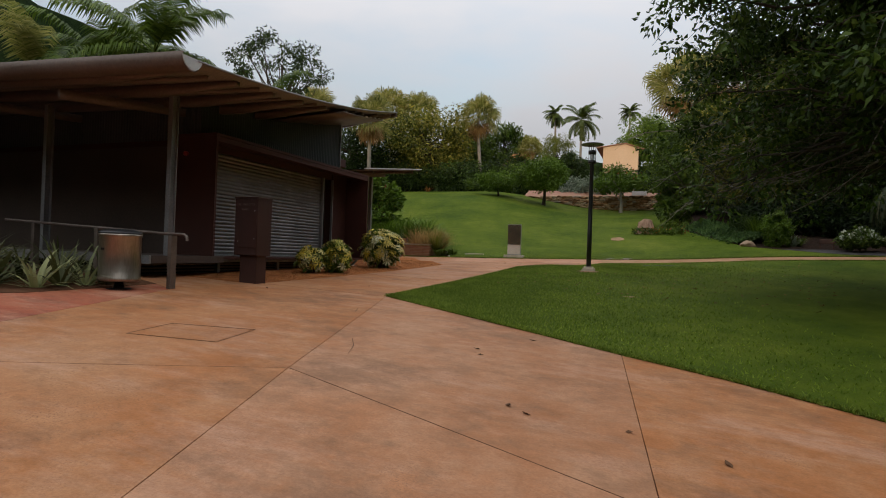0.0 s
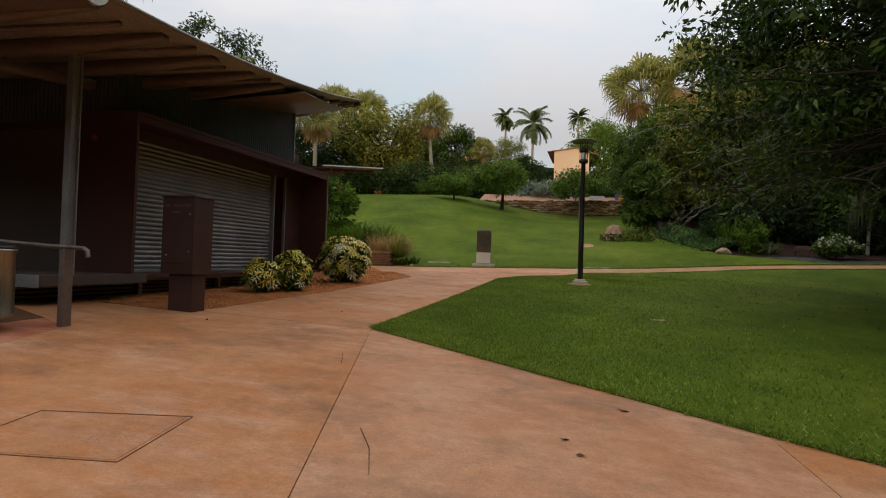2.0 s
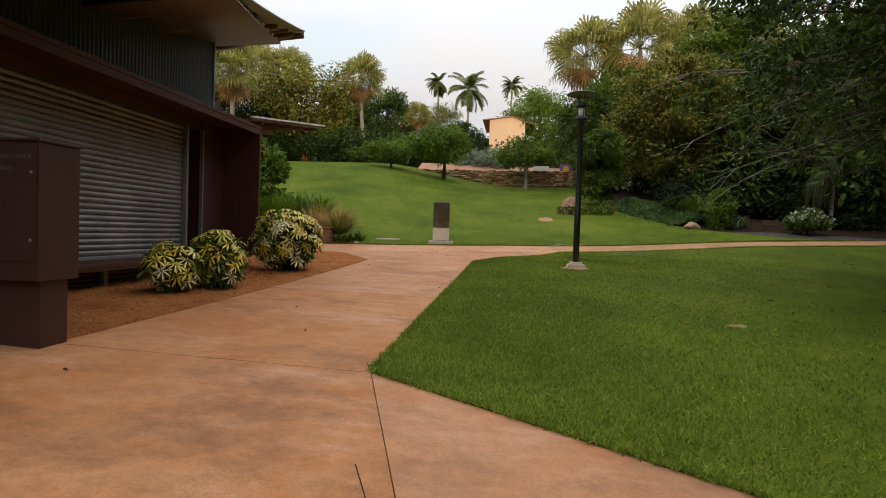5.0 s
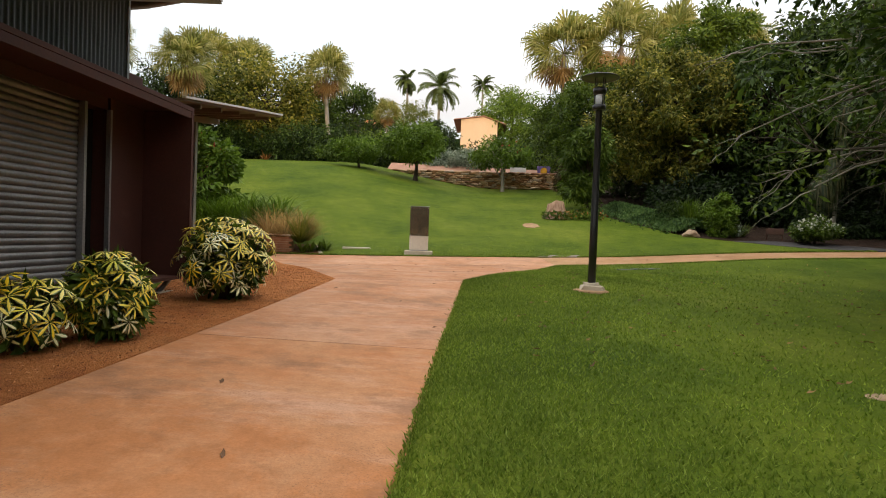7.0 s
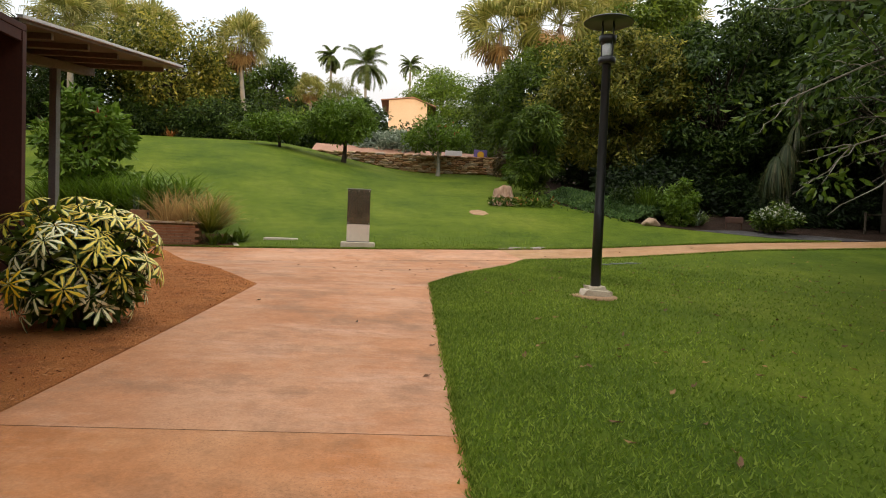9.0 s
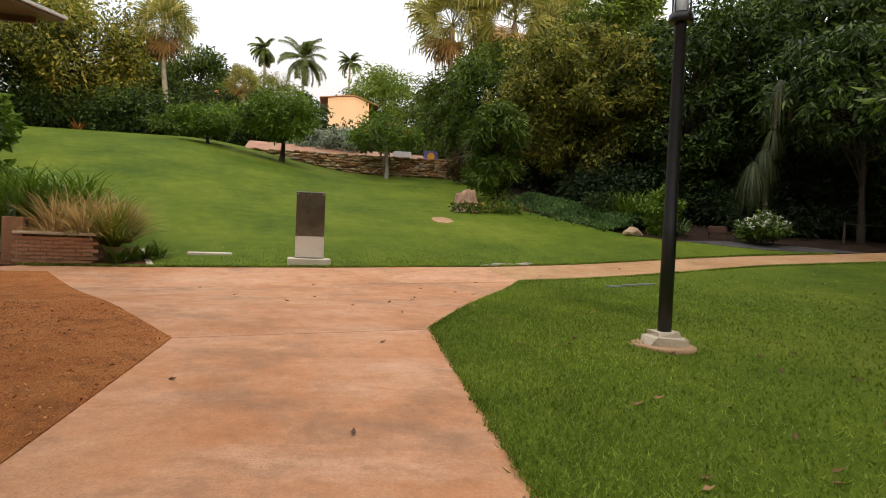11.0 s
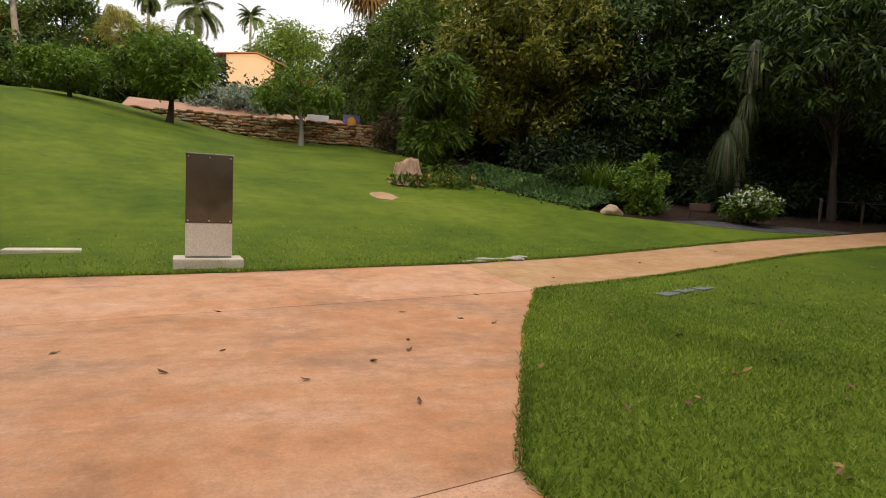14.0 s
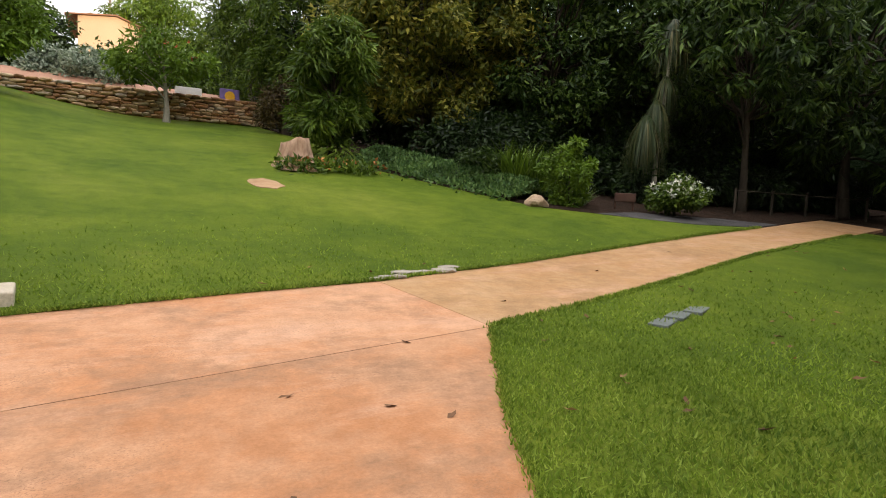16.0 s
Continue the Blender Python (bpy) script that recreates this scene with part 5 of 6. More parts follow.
# hedge along the crest
for k in range(9):
    hx = -40 + k * 2.9
    tree(hx, 61.5 + (k % 3) * 0.8, 11.3 + 0.5 * math.sin(k * 2.1), 2.4, 0.1, L_WOOD, "dark dense hedge shrub along the crest", 4200, 36, 0.34, 0.45, seed=140 + k, category="shrub", name="hedge_shrub", limbs=False, clump_r=0.33)
for k in range(9):
    hx = -15 + k * 2.4
    tree(hx, 64.5 + (k % 2), (10.6 if -10 < hx < 0 else 11.6) + 0.4 * math.sin(k * 1.7), 2.2, 0.1, L_DEEP if k % 3 else L_MID, "dark shrub behind the stone wall", 3600, 34, 0.34, 0.42, seed=160 + k, category="shrub", name="hedge_shrub", limbs=False, clump_r=0.33)

# left background
tree(-26.5, 64.5, 18.8, 5.2, 2.4, L_OLIVE, "broad olive-green magnolia with cream flowers", 16000, 80, 0.42, 0.42, trunk=0.24, flowers=(L_FLOWER, 90, 0.24), seed=51)
tree(-34.5, 60.0, 16.5, 5.0, 1.5, L_DEEP, "dark leafy tree behind the kiosk", 11000, 66, 0.4, 0.42, trunk=0.25, seed=52)
tree(-43.0, 62.0, 17.0, 5.5, 1.5, L_DEEP, "dark leafy tree behind the kiosk", 11000, 66, 0.4, 0.42, trunk=0.25, seed=53)
tree(-33.8, 45.0, 21.2, 5.2, 9.0, L_DEEP, "tall open-crowned tree behind the kiosk roof", 3600, 60, 0.36, 0.42, trunk=0.3, seed=54, clump_r=0.09)
tree(-20.5, 76.0, 18.6, 3.6, 2.0, L_MID, "leafy green tree behind the hedge", 9000, 60, 0.42, 0.42, seed=55)
tree(-27.0, 78.0, 19.5, 4.4, 2.0, L_MID, "leafy green tree behind the hedge", 9000, 60, 0.42, 0.42, seed=56)
tree(-13.5, 78.0, 18.0, 2.6, 1.0, L_YELLOW, "feathery yellow-green bamboo clump", 7000, 50, 0.5, 0.12, seed=57, droop=0.8)
tree(-17.0, 70.0, 14.6, 2.6, 0.5, L_DEEP, "dark tree behind the hedge", 6000, 40, 0.36, 0.42, seed=58)
fan_palm(-21.0, 66.0, 20.2, 3.2, "fan palm with a full skirt of dead fronds", 1.2, 61, 1.0)
fan_palm(-35.0, 70.0, 22.8, 3.7, "tall fan palm with hanging dead fronds", 1.3, 62)
fan_palm(-31.6, 72.0, 22.5, 3.6, "tall fan palm with hanging dead fronds", 1.3, 63)
fan_palm(-29.6, 55.0, 17.6, 3.0, "slim-trunked fan palm with tan dead fronds", 1.4, 64)
fan_palm(-38.5, 58.0, 20.0, 2.8, "tall fan palm behind the kiosk", 1.2, 65)
fan_palm(-15.0, 68.0, 15.6, 1.7, "small fan palm above the hedge", 0.6, 66)
feather_palm(-16.1, 90.0, 24.8, 1.9, "tall slender royal palm on the skyline", 71, 30, None, (-1.1, 1.35), 0.07, 0.26, 30)
feather_palm(-10.8, 80.0, 21.8, 2.8, "royal palm with arching green fronds", 72, 32, None, (-1.1, 1.4), 0.07, 0.24, 34)
feather_palm(-5.7, 100.0, 26.8, 1.9, "tall slender royal palm on the skyline", 73, 26, None, (-0.9, 1.3), 0.07, 0.26, 30)
feather_palm(-24.0, 21.8, 13.3, 4.3, "large feather palm towering behind the roof", 74, 15, L_MID, (-0.2, 1.45), 0.08, 0.3, 40)
feather_palm(-30.5, 24.0, 14.2, 4.3, "large feather palm behind the roof", 75, 12, L_MID, (-0.2, 1.4), 0.08, 0.3, 40)
feather_palm(-22.0, 27.5, 11.2, 3.4, "feather palm behind the roof's end", 76, 10, L_MID, (-0.3, 1.3), 0.08, 0.3, 36)
feather_palm(-34.0, 22.5, 13.4, 4.6, "feather palm with yellowing fronds behind the roof", 77, 11, L_PALM, (-0.3, 1.2), 0.08, 0.3, 36)



def pavilion():
    x, y, z = -17.6, 72.0, land(-17.6, 72.0)
    t = thing("garden_pavilion", "small pavilion with an orange tiled hip roof", "pavilion", (x, y, z))
    h = 14.4 - z
    bm = bmesh.new()
    eave = [bm.verts.new(p) for p in ((-1.5, -1.5, h - 1.3), (1.5, -1.5, h - 1.3), (1.5, 1.5, h - 1.3), (-1.5, 1.5, h - 1.3))]
    ridge = [bm.verts.new((-0.5, 0, h)), bm.verts.new((0.5, 0, h))]
    for f in ((eave[0], eave[1], ridge[1], ridge[0]), (eave[1], eave[2], ridge[1]), (eave[2], eave[3], ridge[0], ridge[1]), (eave[3], eave[0], ridge[0]), tuple(eave[::-1])):
        bm.faces.new(f)
    part("roof", bm, M_ORANGETILE, t)
    for px in (-1.3, 1.3):
        for py in (-1.3, 1.3):
            part("post", box((px - 0.1, py - 0.1, -0.2), (px + 0.1, py + 0.1, h - 1.3), 0.01), M_WOOD, t)


M_ORANGETILE = surface("orange_roof_tile", (0.42, 0.17, 0.06), (0.55, 0.25, 0.1), 2.0, 12, 0.8, 0, 0.4, 0.02)
pavilion()

# behind the wall, by the house
tree(-1.6, 88.0, 22.2, 4.6, 3.0, L_BRIGHT, "feathery bright green tree beside the house", 10000, 60, 0.5, 0.3, seed=81, droop=0.7)
tree(3.5, 74.0, 17.0, 4.0, 1.0, L_MID, "leafy tree on the slope behind the wall", 9000, 56, 0.42, 0.4, seed=82)
tree(3.3, 54.0, 15.6, 3.0, 0.8, L_MID, "loose pale-green tree beside the end of the stone wall", 17000, 90, 0.36, 0.3, seed=83, trunk=0.14, clump_r=0.17, droop=0.6)
tree(1.7, 57.7, 15.2, 2.4, 1.0, L_MID, "loose feathery tree behind the wall's end", 9000, 60, 0.36, 0.26, seed=88, trunk=0.12, clump_r=0.19, droop=0.6)
fan_palm(1.4, 58.9, 20.8, 3.9, "tall fan palm with drooping yellow-green fronds", 0.5, 84, leaf=L_PALM)
fan_palm(5.6, 56.5, 20.8, 4.0, "tall fan palm with drooping yellow-green fronds", 0.9, 85)
fan_palm(10.6, 58.5, 21.6, 4.0, "tall fan palm with drooping yellow-green fronds", 0.7, 86)
fan_palm(16.0, 60.0, 21.5, 3.4, "tall fan palm rising from the woods", 0.7, 87)

# woodland at the lawn's far side
tree(1.0, 43.0, 8.7, 1.2, 0.1, L_MID, "conical leafy young tree behind the stump", 11000, 64, 0.42, 0.22, seed=91, trunk=0.09, droop=0.7, clump_r=0.26)
tree(1.6, 51.5, 7.9, 1.5, 0.1, L_BRONZE, "brownish rounded shrub at the wall's end", 4000, 34, 0.22, 0.4, seed=92, category="shrub", name="shrub", limbs=False)
tree(6.3, 46.5, 14.0, 4.4, 1.6, L_OLIVE, "big olive and bronze-leaved magnolia tree", 30000, 150, 0.34, 0.42, seed=93, trunk=0.2, clump_r=0.12)
tree(10.6, 50.8, 18.6, 3.6, 4.0, L_MID, "bright green leafy tree rising behind the magnolia", 20000, 100, 0.34, 0.4, seed=193, trunk=0.2, clump_r=0.15)
tree(12.2, 45.0, 15.5, 4.4, 0.8, L_WOOD, "dense dark green woodland tree", 26000, 150, 0.36, 0.4, seed=94, trunk=0.22, clump_r=0.12)
tree(18.0, 44.0, 18.0, 5.2, 0.8, L_WOOD, "dense dark green woodland tree", 24000, 150, 0.42, 0.4, seed=95, trunk=0.22, clump_r=0.12)
tree(24.5, 43.0, 19.0, 6.0, 0.8, L_WOOD, "dense dark green woodland tree", 24000, 150, 0.44, 0.4, seed=96, trunk=0.22, clump_r=0.12)
tree(15.9, 37.0, 12.5, 3.9, 3.4, L_WOOD, "slim-trunked tree with hanging green foliage", 10000, 110, 0.46, 0.27, seed=97, trunk=0.12, droop=0.9, clump_r=0.1)
tree(22.5, 36.5, 15.0, 4.8, 1.2, L_WOOD, "woodland tree with drooping leaves", 12000, 110, 0.52, 0.27, seed=98, trunk=0.19, droop=0.9, clump_r=0.1)
tree(28.5, 33.0, 18.0, 6.0, 0.8, L_WOOD, "dark woodland tree at the path's end", 14000, 90, 0.56, 0.28, seed=99, trunk=0.22, droop=0.8, clump_r=0.13)
tree(16.6, 28.2, 13.0, 4.0, 1.3, L_WOOD, "dark leafy tree with drooping leaves beside the path", 12000, 110, 0.48, 0.28, seed=195, trunk=0.18, droop=0.9, clump_r=0.11)
# added beyond the view's right edge to throw shade on the lawn
tree(18.6, 21.5, 15.0, 4.8, 0.8, L_WOOD, "dense dark tree added at the lawn's edge to shade it", 13000, 110, 0.46, 0.36, seed=196, trunk=0.24, clump_r=0.12)
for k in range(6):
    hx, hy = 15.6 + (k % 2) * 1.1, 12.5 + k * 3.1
    tree(hx, hy, land(hx, hy) + 1.9 + 0.4 * math.sin(k * 2.1), 1.5, 0.05, L_UNDERSHADE, "undergrowth shrub added at the lawn's edge, leaves coloured for shade", 2000, 26, 0.32, 0.36, seed=330 + k, category="shrub", name="shrub", limbs=False, clump_r=0.3, trunk=0.05)
for k in range(10):
    hx, hy = 7.0 + k * 3.0, 53 + (k % 3) * 2.0
    tree(hx, hy, 14.0 + 2.0 * math.sin(k * 1.9), 4.2, 0.2, L_DEEP, "dense dark tree deep in the woods", 7000, 56, 0.46, 0.45, seed=180 + k, trunk=0.22, limbs=False, clump_r=0.33)
# undergrowth whose leaf colour already holds the canopy's shade
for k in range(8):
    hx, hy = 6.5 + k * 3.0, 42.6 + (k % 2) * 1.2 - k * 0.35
    tree(hx, hy, land(hx, hy) + 2.2 + 0.5 * math.sin(k * 2.3), 1.7, 0.1, L_UNDERSHADE, "undergrowth shrub beneath the trees, leaves coloured for deep shade", 3000, 30, 0.3, 0.4, seed=200 + k, category="shrub", name="shrub", limbs=False, clump_r=0.33)
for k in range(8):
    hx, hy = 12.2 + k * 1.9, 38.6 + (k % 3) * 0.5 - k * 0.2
    tree(hx, hy, land(hx, hy) + 1.3 + 0.4 * math.sin(k * 2.9), 1.2, 0.05, L_UNDERSHADE, "low fern-like undergrowth below the trees, leaves coloured for deep shade", 1500, 22, 0.34, 0.25, seed=280 + k, category="shrub", name="shrub", limbs=False, clump_r=0.3, trunk=0.05, droop=0.6)
tree(5.75, 35.75, 4.3, 0.72, 0.05, L_BRIGHT, "upright bright yellow-green shrub", 3200, 30, 0.17, 0.45, seed=221, category="shrub", name="shrub", limbs=False, trunk=0.05)
tree(4.4, 38.4, 4.25, 0.8, 0.05, L_DEEP, "rounded dark green shrub", 2600, 26, 0.17, 0.45, seed=222, category="shrub", name="shrub", limbs=False, trunk=0.05)
tree(9.35, 34.9, 3.35, 0.95, 0.25, L_MID, "low shrub topped with white flowers", 3200, 30, 0.16, 0.5, seed=223, category="shrub", name="shrub", trunk=0.05, flowers=(L_FLOWER, 200, 0.11))
for k in range(7):
    tuft("strap_plant", 5.0 + (k % 4) * 0.45, 37.4 + (k // 4) * 0.6, 80, 1.75, 0.05, L_BRIGHT if k % 2 else L_MID, "upright green strap-leaved plant", "plant", (0.9, 1.5), 0.9, 0.15, 230 + k, "strap plants under the trees")
for k in range(3):
    tuft("strap_plant", 6.35 + k * 0.3, 35.9 + k * 0.25, 50, 0.8, 0.035, L_SILVER if k == 1 else L_MID, "grassy strap-leaved plant by the gravel", "plant", (0.6, 1.5), 1.1, 0.1, 240 + k, "strap plants under the trees")


def ponytail(x, y):
    t = thing("weeping_plant", "tall weeping plant with hanging ribbon leaves on a bare stem", "tree", (x, y, land(x, y)))
    h = 9.5 - land(x, y)
    part("stem", raw_mesh("stem", *tube([(0, 0, -0.1), (0.1, 0, h * 0.4), (0.35, 0, h * 0.7), (0.5, 0, h * 0.95)], [0.1, 0.07, 0.06, 0.05], 8), M_PALEBARK, True), None, t)
    for k, (cx, cz, n, L) in enumerate(((0.5, h * 0.95, 260, 2.7), (-0.1, h * 0.52, 240, 2.3), (-0.6, h * 0.42, 260, 2.9), (0.3, h * 0.66, 160, 1.9))):
        v, f = strap_tris(np.random.RandomState(260 + k), n, L, 0.035, 0.1, (1.3, 1.57), 3.05, 8, 0.12)
        o = part("leaf_tuft", raw_mesh("leaf_tuft", v, f, L_WEEP), None, t)
        o.location = (cx, 0, cz)


L_WEEP = leafy("ribbon_leaves", (0.02, 0.038, 0.012), (0.05, 0.07, 0.025), (0.14, 0.12, 0.05), 0.2)
ponytail(11.8, 37.9)


def ground_cover():
    rs = np.random.RandomState(7)
    P = []
    a, b = np.array([2.1, 42.4]), np.array([4.6, 36.3])
    for k in range(21000):
        u, w = rs.uniform(), rs.normal() * 0.5
        p = a + (b - a) * u
        q = p + np.array([0.92, 0.38]) * (0.45 + w * 1.25)
        P.append((q[0], q[1], land(q[0], q[1]) + 0.1 + 0.46 * math.exp(-w * w * 2) * rs.uniform(0.5, 1)))
    P = np.array(P)
    D = rs.normal(size=P.shape) + np.array([0, 0, 0.5])
    o = part("ground_cover", leaf_mesh("ground_cover", [leaf_tris(P, D, 0.17, 0.085, rs)], L_COVER), None, None)
    tagged(o, "low mat of dense green ground cover", "ground cover", kind="stuff")
    P = []
    for k in range(700):
        q = np.array([-1.4, 39.55]) + np.array([rs.uniform(-0.4, 2.6), rs.normal() * 0.25])
        P.append((q[0], q[1], land(q[0], q[1]) + rs.uniform(0.02, 0.35)))
    P = np.array(P)
    o = part("flower_border", leaf_mesh("flower_border", [leaf_tris(P, rs.normal(size=P.shape) + np.array([0, 0, 0.6]), 0.22, 0.09, rs)], L_MID), None, None)
    tagged(o, "small green plants round the tree stump", "plants", kind="stuff")
    Q = P[rs.choice(700, 60)] + np.array([0.2, -0.1, 0.1])
    o = part("flower_border", leaf_mesh("flower_border", [leaf_tris(Q, rs.normal(size=Q.shape), 0.14, 0.1, rs)], L_ORANGE), None, None)
    tagged(o, "small orange flowers round the tree stump", "flowers", kind="stuff")


ground_cover()


def overhang_tree():
    """The great tree whose low limbs reach over the lawn."""
    rs = np.random.RandomState(301)
    x, y = 9.9, 17.2
    t = thing("spreading_tree", "large dark spreading tree with low drooping limbs over lawn", "tree", (x, y, land(x, y)))
    s = np.linspace(0, 1, 7)
    part("trunk", raw_mesh("trunk", *tube(np.stack([-0.8 * s, 0.3 * np.sin(s * 4), s * 6.0 - 0.1], 1), 0.55 * (1.2 - 0.6 * s + 0.4 * (1 - s) ** 6), 14), M_BARK, True), None, t)
    twigs, tips, weight = [], [], []
    for k in range(184):
        a = rs.uniform(0, 2 * math.pi) if k % 2 == 0 else rs.uniform(math.pi * 0.62, math.pi * 1.45)
        z1 = rs.uniform(4.5, 14.0) if k % 3 else rs.uniform(2.9, 4.9)
        z1 = rs.uniform(8.0, 13.5) if k >= 120 else z1
        if k >= 175:
            a, z1 = rs.uniform(math.pi * 0.78, math.pi * 1.2), rs.uniform(6.5, 11.5)
        R = rs.uniform(5.5 if k < 120 else 1.5 if k < 175 else 8.2, 9.4 if k < 175 else 10.2) * (1 if z1 < 9 else 1 - 0.05 * (z1 - 9))
        p0 = np.array([-0.6, 0, rs.uniform(2.6, 6.0)])
        p2 = np.array([math.cos(a) * R, math.sin(a) * R * 0.95, z1])
        p1 = (p0 + p2) / 2 + np.array([0, 0, 1.3])
        u = np.linspace(0, 1, 9)[:, None]
        pts = (1 - u) ** 2 * p0 + 2 * u * (1 - u) * p1 + u ** 2 * p2 + rs.normal(size=(9, 3)) * 0.1
        part("limb", raw_mesh("limb", *tube(pts, 0.12 * (1 - 0.88 * u[:, 0]), 6), M_TWIG if k % 3 == 0 else M_BARK, True), None, t)
        for j in range(17):
            i = rs.randint(3, 9)
            d = unit(pts[i] - pts[i - 1]) + rs.normal(size=3) * 0.65 + np.array([0, 0, -0.12])
            q = pts[i] + unit(d) * rs.uniform(0.7, 1.9)
            q[2] = max(q[2], 2.5)
            m = (pts[i] + q) / 2 + np.array([0, 0, 0.12])
            twigs.append(tube([pts[i], m, q], [0.013, 0.009, 0.004], 4))
            tips.append(q); tips.append(m)
    tagged(part("twig_spray", raw_mesh("twig_spray", *joined(twigs), M_TWIG), None, t), kind="stuff")
    # long bare limbs that sweep low over the lawn
    bare, buds = [], []
    for k in range(18):
        p0 = np.array([-0.8, 0.2, rs.uniform(3.2, 5.6)])
        p2 = np.array([rs.uniform(-10.2, -6.2), rs.uniform(0.4, 4.2), rs.uniform(3.0, 6.2)])
        p1 = (p0 + p2) / 2 + np.array([0.6, rs.uniform(-0.9, 0.9), rs.uniform(0.2, 2.4)])
        u = np.linspace(0, 1, 13)[:, None]
        pts = (1 - u) ** 2 * p0 + 2 * u * (1 - u) * p1 + u ** 2 * p2 + np.cumsum(rs.normal(size=(13, 3)) * 0.085, 0)
        part("limb", raw_mesh("limb", *tube(pts, 0.06 * (1 - 0.86 * u[:, 0]) + 0.003, 6), M_BARE, True), None, t, "long bare grey limb")
        for j in range(11):
            i = rs.randint(5, 13)
            d = unit(unit(pts[i] - pts[i - 1]) + rs.normal(size=3) * 0.6 + np.array([0, 0, -0.15]))
            L = rs.uniform(0.5, 1.5)
            sag = np.array([0, 0, rs.uniform(-0.2, 0.3)])
            w = np.linspace(0, 1, 6)[:, None]
            tw = pts[i] + d * L * w + sag * w ** 2 + rs.normal(size=(6, 3)) * 0.02
            bare.append(tube(tw, 0.012 * (1 - 0.75 * w[:, 0]), 4))
            if j % 2 == 0:
                e = unit(d + rs.normal(size=3) * 0.6)
                bare.append(tube([tw[3], tw[3] + e * 0.25, tw[3] + e * 0.55 + sag * 0.2], [0.006, 0.005, 0.003], 4))
            if rs.uniform() < 0.42:
                buds.append(tw[-1])
    tagged(part("twig_spray", raw_mesh("twig_spray", *joined(bare), M_BARE), None, t, "leafless pale grey twigs"), kind="stuff")
    Q = np.repeat(np.array(buds), 26, 0)
    qo = rs.normal(size=Q.shape) * np.array([0.2, 0.2, 0.12])
    part("leaf_spray", leaf_mesh("leaf_spray", [leaf_tris(Q + qo, unit(qo) + rs.normal(size=Q.shape) * 0.3 + np.array([0, 0, -0.3]), 0.17, 0.08, rs)], L_MID), None, t, "sparse green leaf sprays at the bare limbs' ends")
    C = np.array(tips)
    keep = np.clip((C[:, 2] - 2.2) / 3.0, 0.12, 1.0)
    keep[C[:, 0] < -2.5] = np.clip((C[C[:, 0] < -2.5, 2] - 3.4) / 3.6, 0.08, 0.85)
    C = C[rs.uniform(size=len(C)) < keep]
    per = 44
    P = np.repeat(C, per, 0)
    off = unit(rs.normal(size=P.shape)) * rs.uniform(0, 1, (len(P), 1)) ** 0.5 * np.array([0.55, 0.55, 0.4])
    D = unit(off) + rs.normal(size=P.shape) * 0.4 + np.array([0, 0, -0.5])
    part("crown", leaf_mesh("crown", [leaf_tris(P + off, D, 0.2, 0.095, rs)], L_TREE), None, t)


L_TREE = leafy("leaves_spreading_tree", (0.018, 0.04, 0.006), (0.05, 0.095, 0.014), (0.12, 0.19, 0.034), 0.35)
overhang_tree()
# extra tree outside the view, there to shade the lawn's east side
tree(16.5, 11.0, 15.5, 6.2, 1.2, L_DEEP, "broad dark tree added out of view to shade the lawn", 16000, 110, 0.32, 0.4, seed=311, trunk=0.3)


# ---- stone wall, house and distance ----
def stone_wall():
    t = thing("stone_wall", "low dry-stone retaining wall of rough orange-brown stones", "wall", (-5.0, 56.2, land(-5.0, 56.2)), kind="structure")
    inv = t.matrix_basis.inverted()
    top = 7.42
    bm = slab4([(-12.6, 56.34, top - 0.05), (1.45, 56.34, top - 0.05), (1.45, 56.9, top - 0.05), (-12.6, 56.9, top - 0.05)], 2.0)
    bmesh.ops.transform(bm, matrix=inv, verts=bm.verts[:])
    part("core", bm, M_SOIL, t)
    rs = random.Random(9)
    kinds = []
    for k in range(8):
        bm = bmesh.new()
        bmesh.ops.create_icosphere(bm, subdivisions=2, radius=0.5)
        for v in bm.verts:
            c = v.co.normalized()
            m = max(abs(c.x), abs(c.y), abs(c.z))
            v.co = c * (0.5 / m) * (0.72 + 0.28 * m) * (1 + 0.22 * noise.noise(c * 2 + Vector((k * 7, 0, 0))))
        me = bpy.data.meshes.new("stone")
        bm.to_mesh(me); bm.free(); me.materials.append(M_STONES)
        kinds.append(me)
    count = 0
    for row in range(10):
        z = top - 0.09 - row * 0.165
        x = -12.6 + rs.uniform(0, 0.3)
        while x < 1.4:
            w = rs.uniform(0.28, 0.75)
            if z > land(x, 56.2) - 0.02 and count < 320:
                o = new("stone", kinds[rs.randrange(8)]); o.parent = t
                o.matrix_basis = inv @ pose(x + w / 2, 56.28 + rs.uniform(-0.06, 0.04), z + rs.uniform(-0.02, 0.02), rs.uniform(-6, 6), rs.uniform(-7, 7), rs.uniform(-8, 8)) @ Matrix.Diagonal((w * 1.02, 0.4, rs.uniform(0.15, 0.2), 1))
                count += 1
            x += w


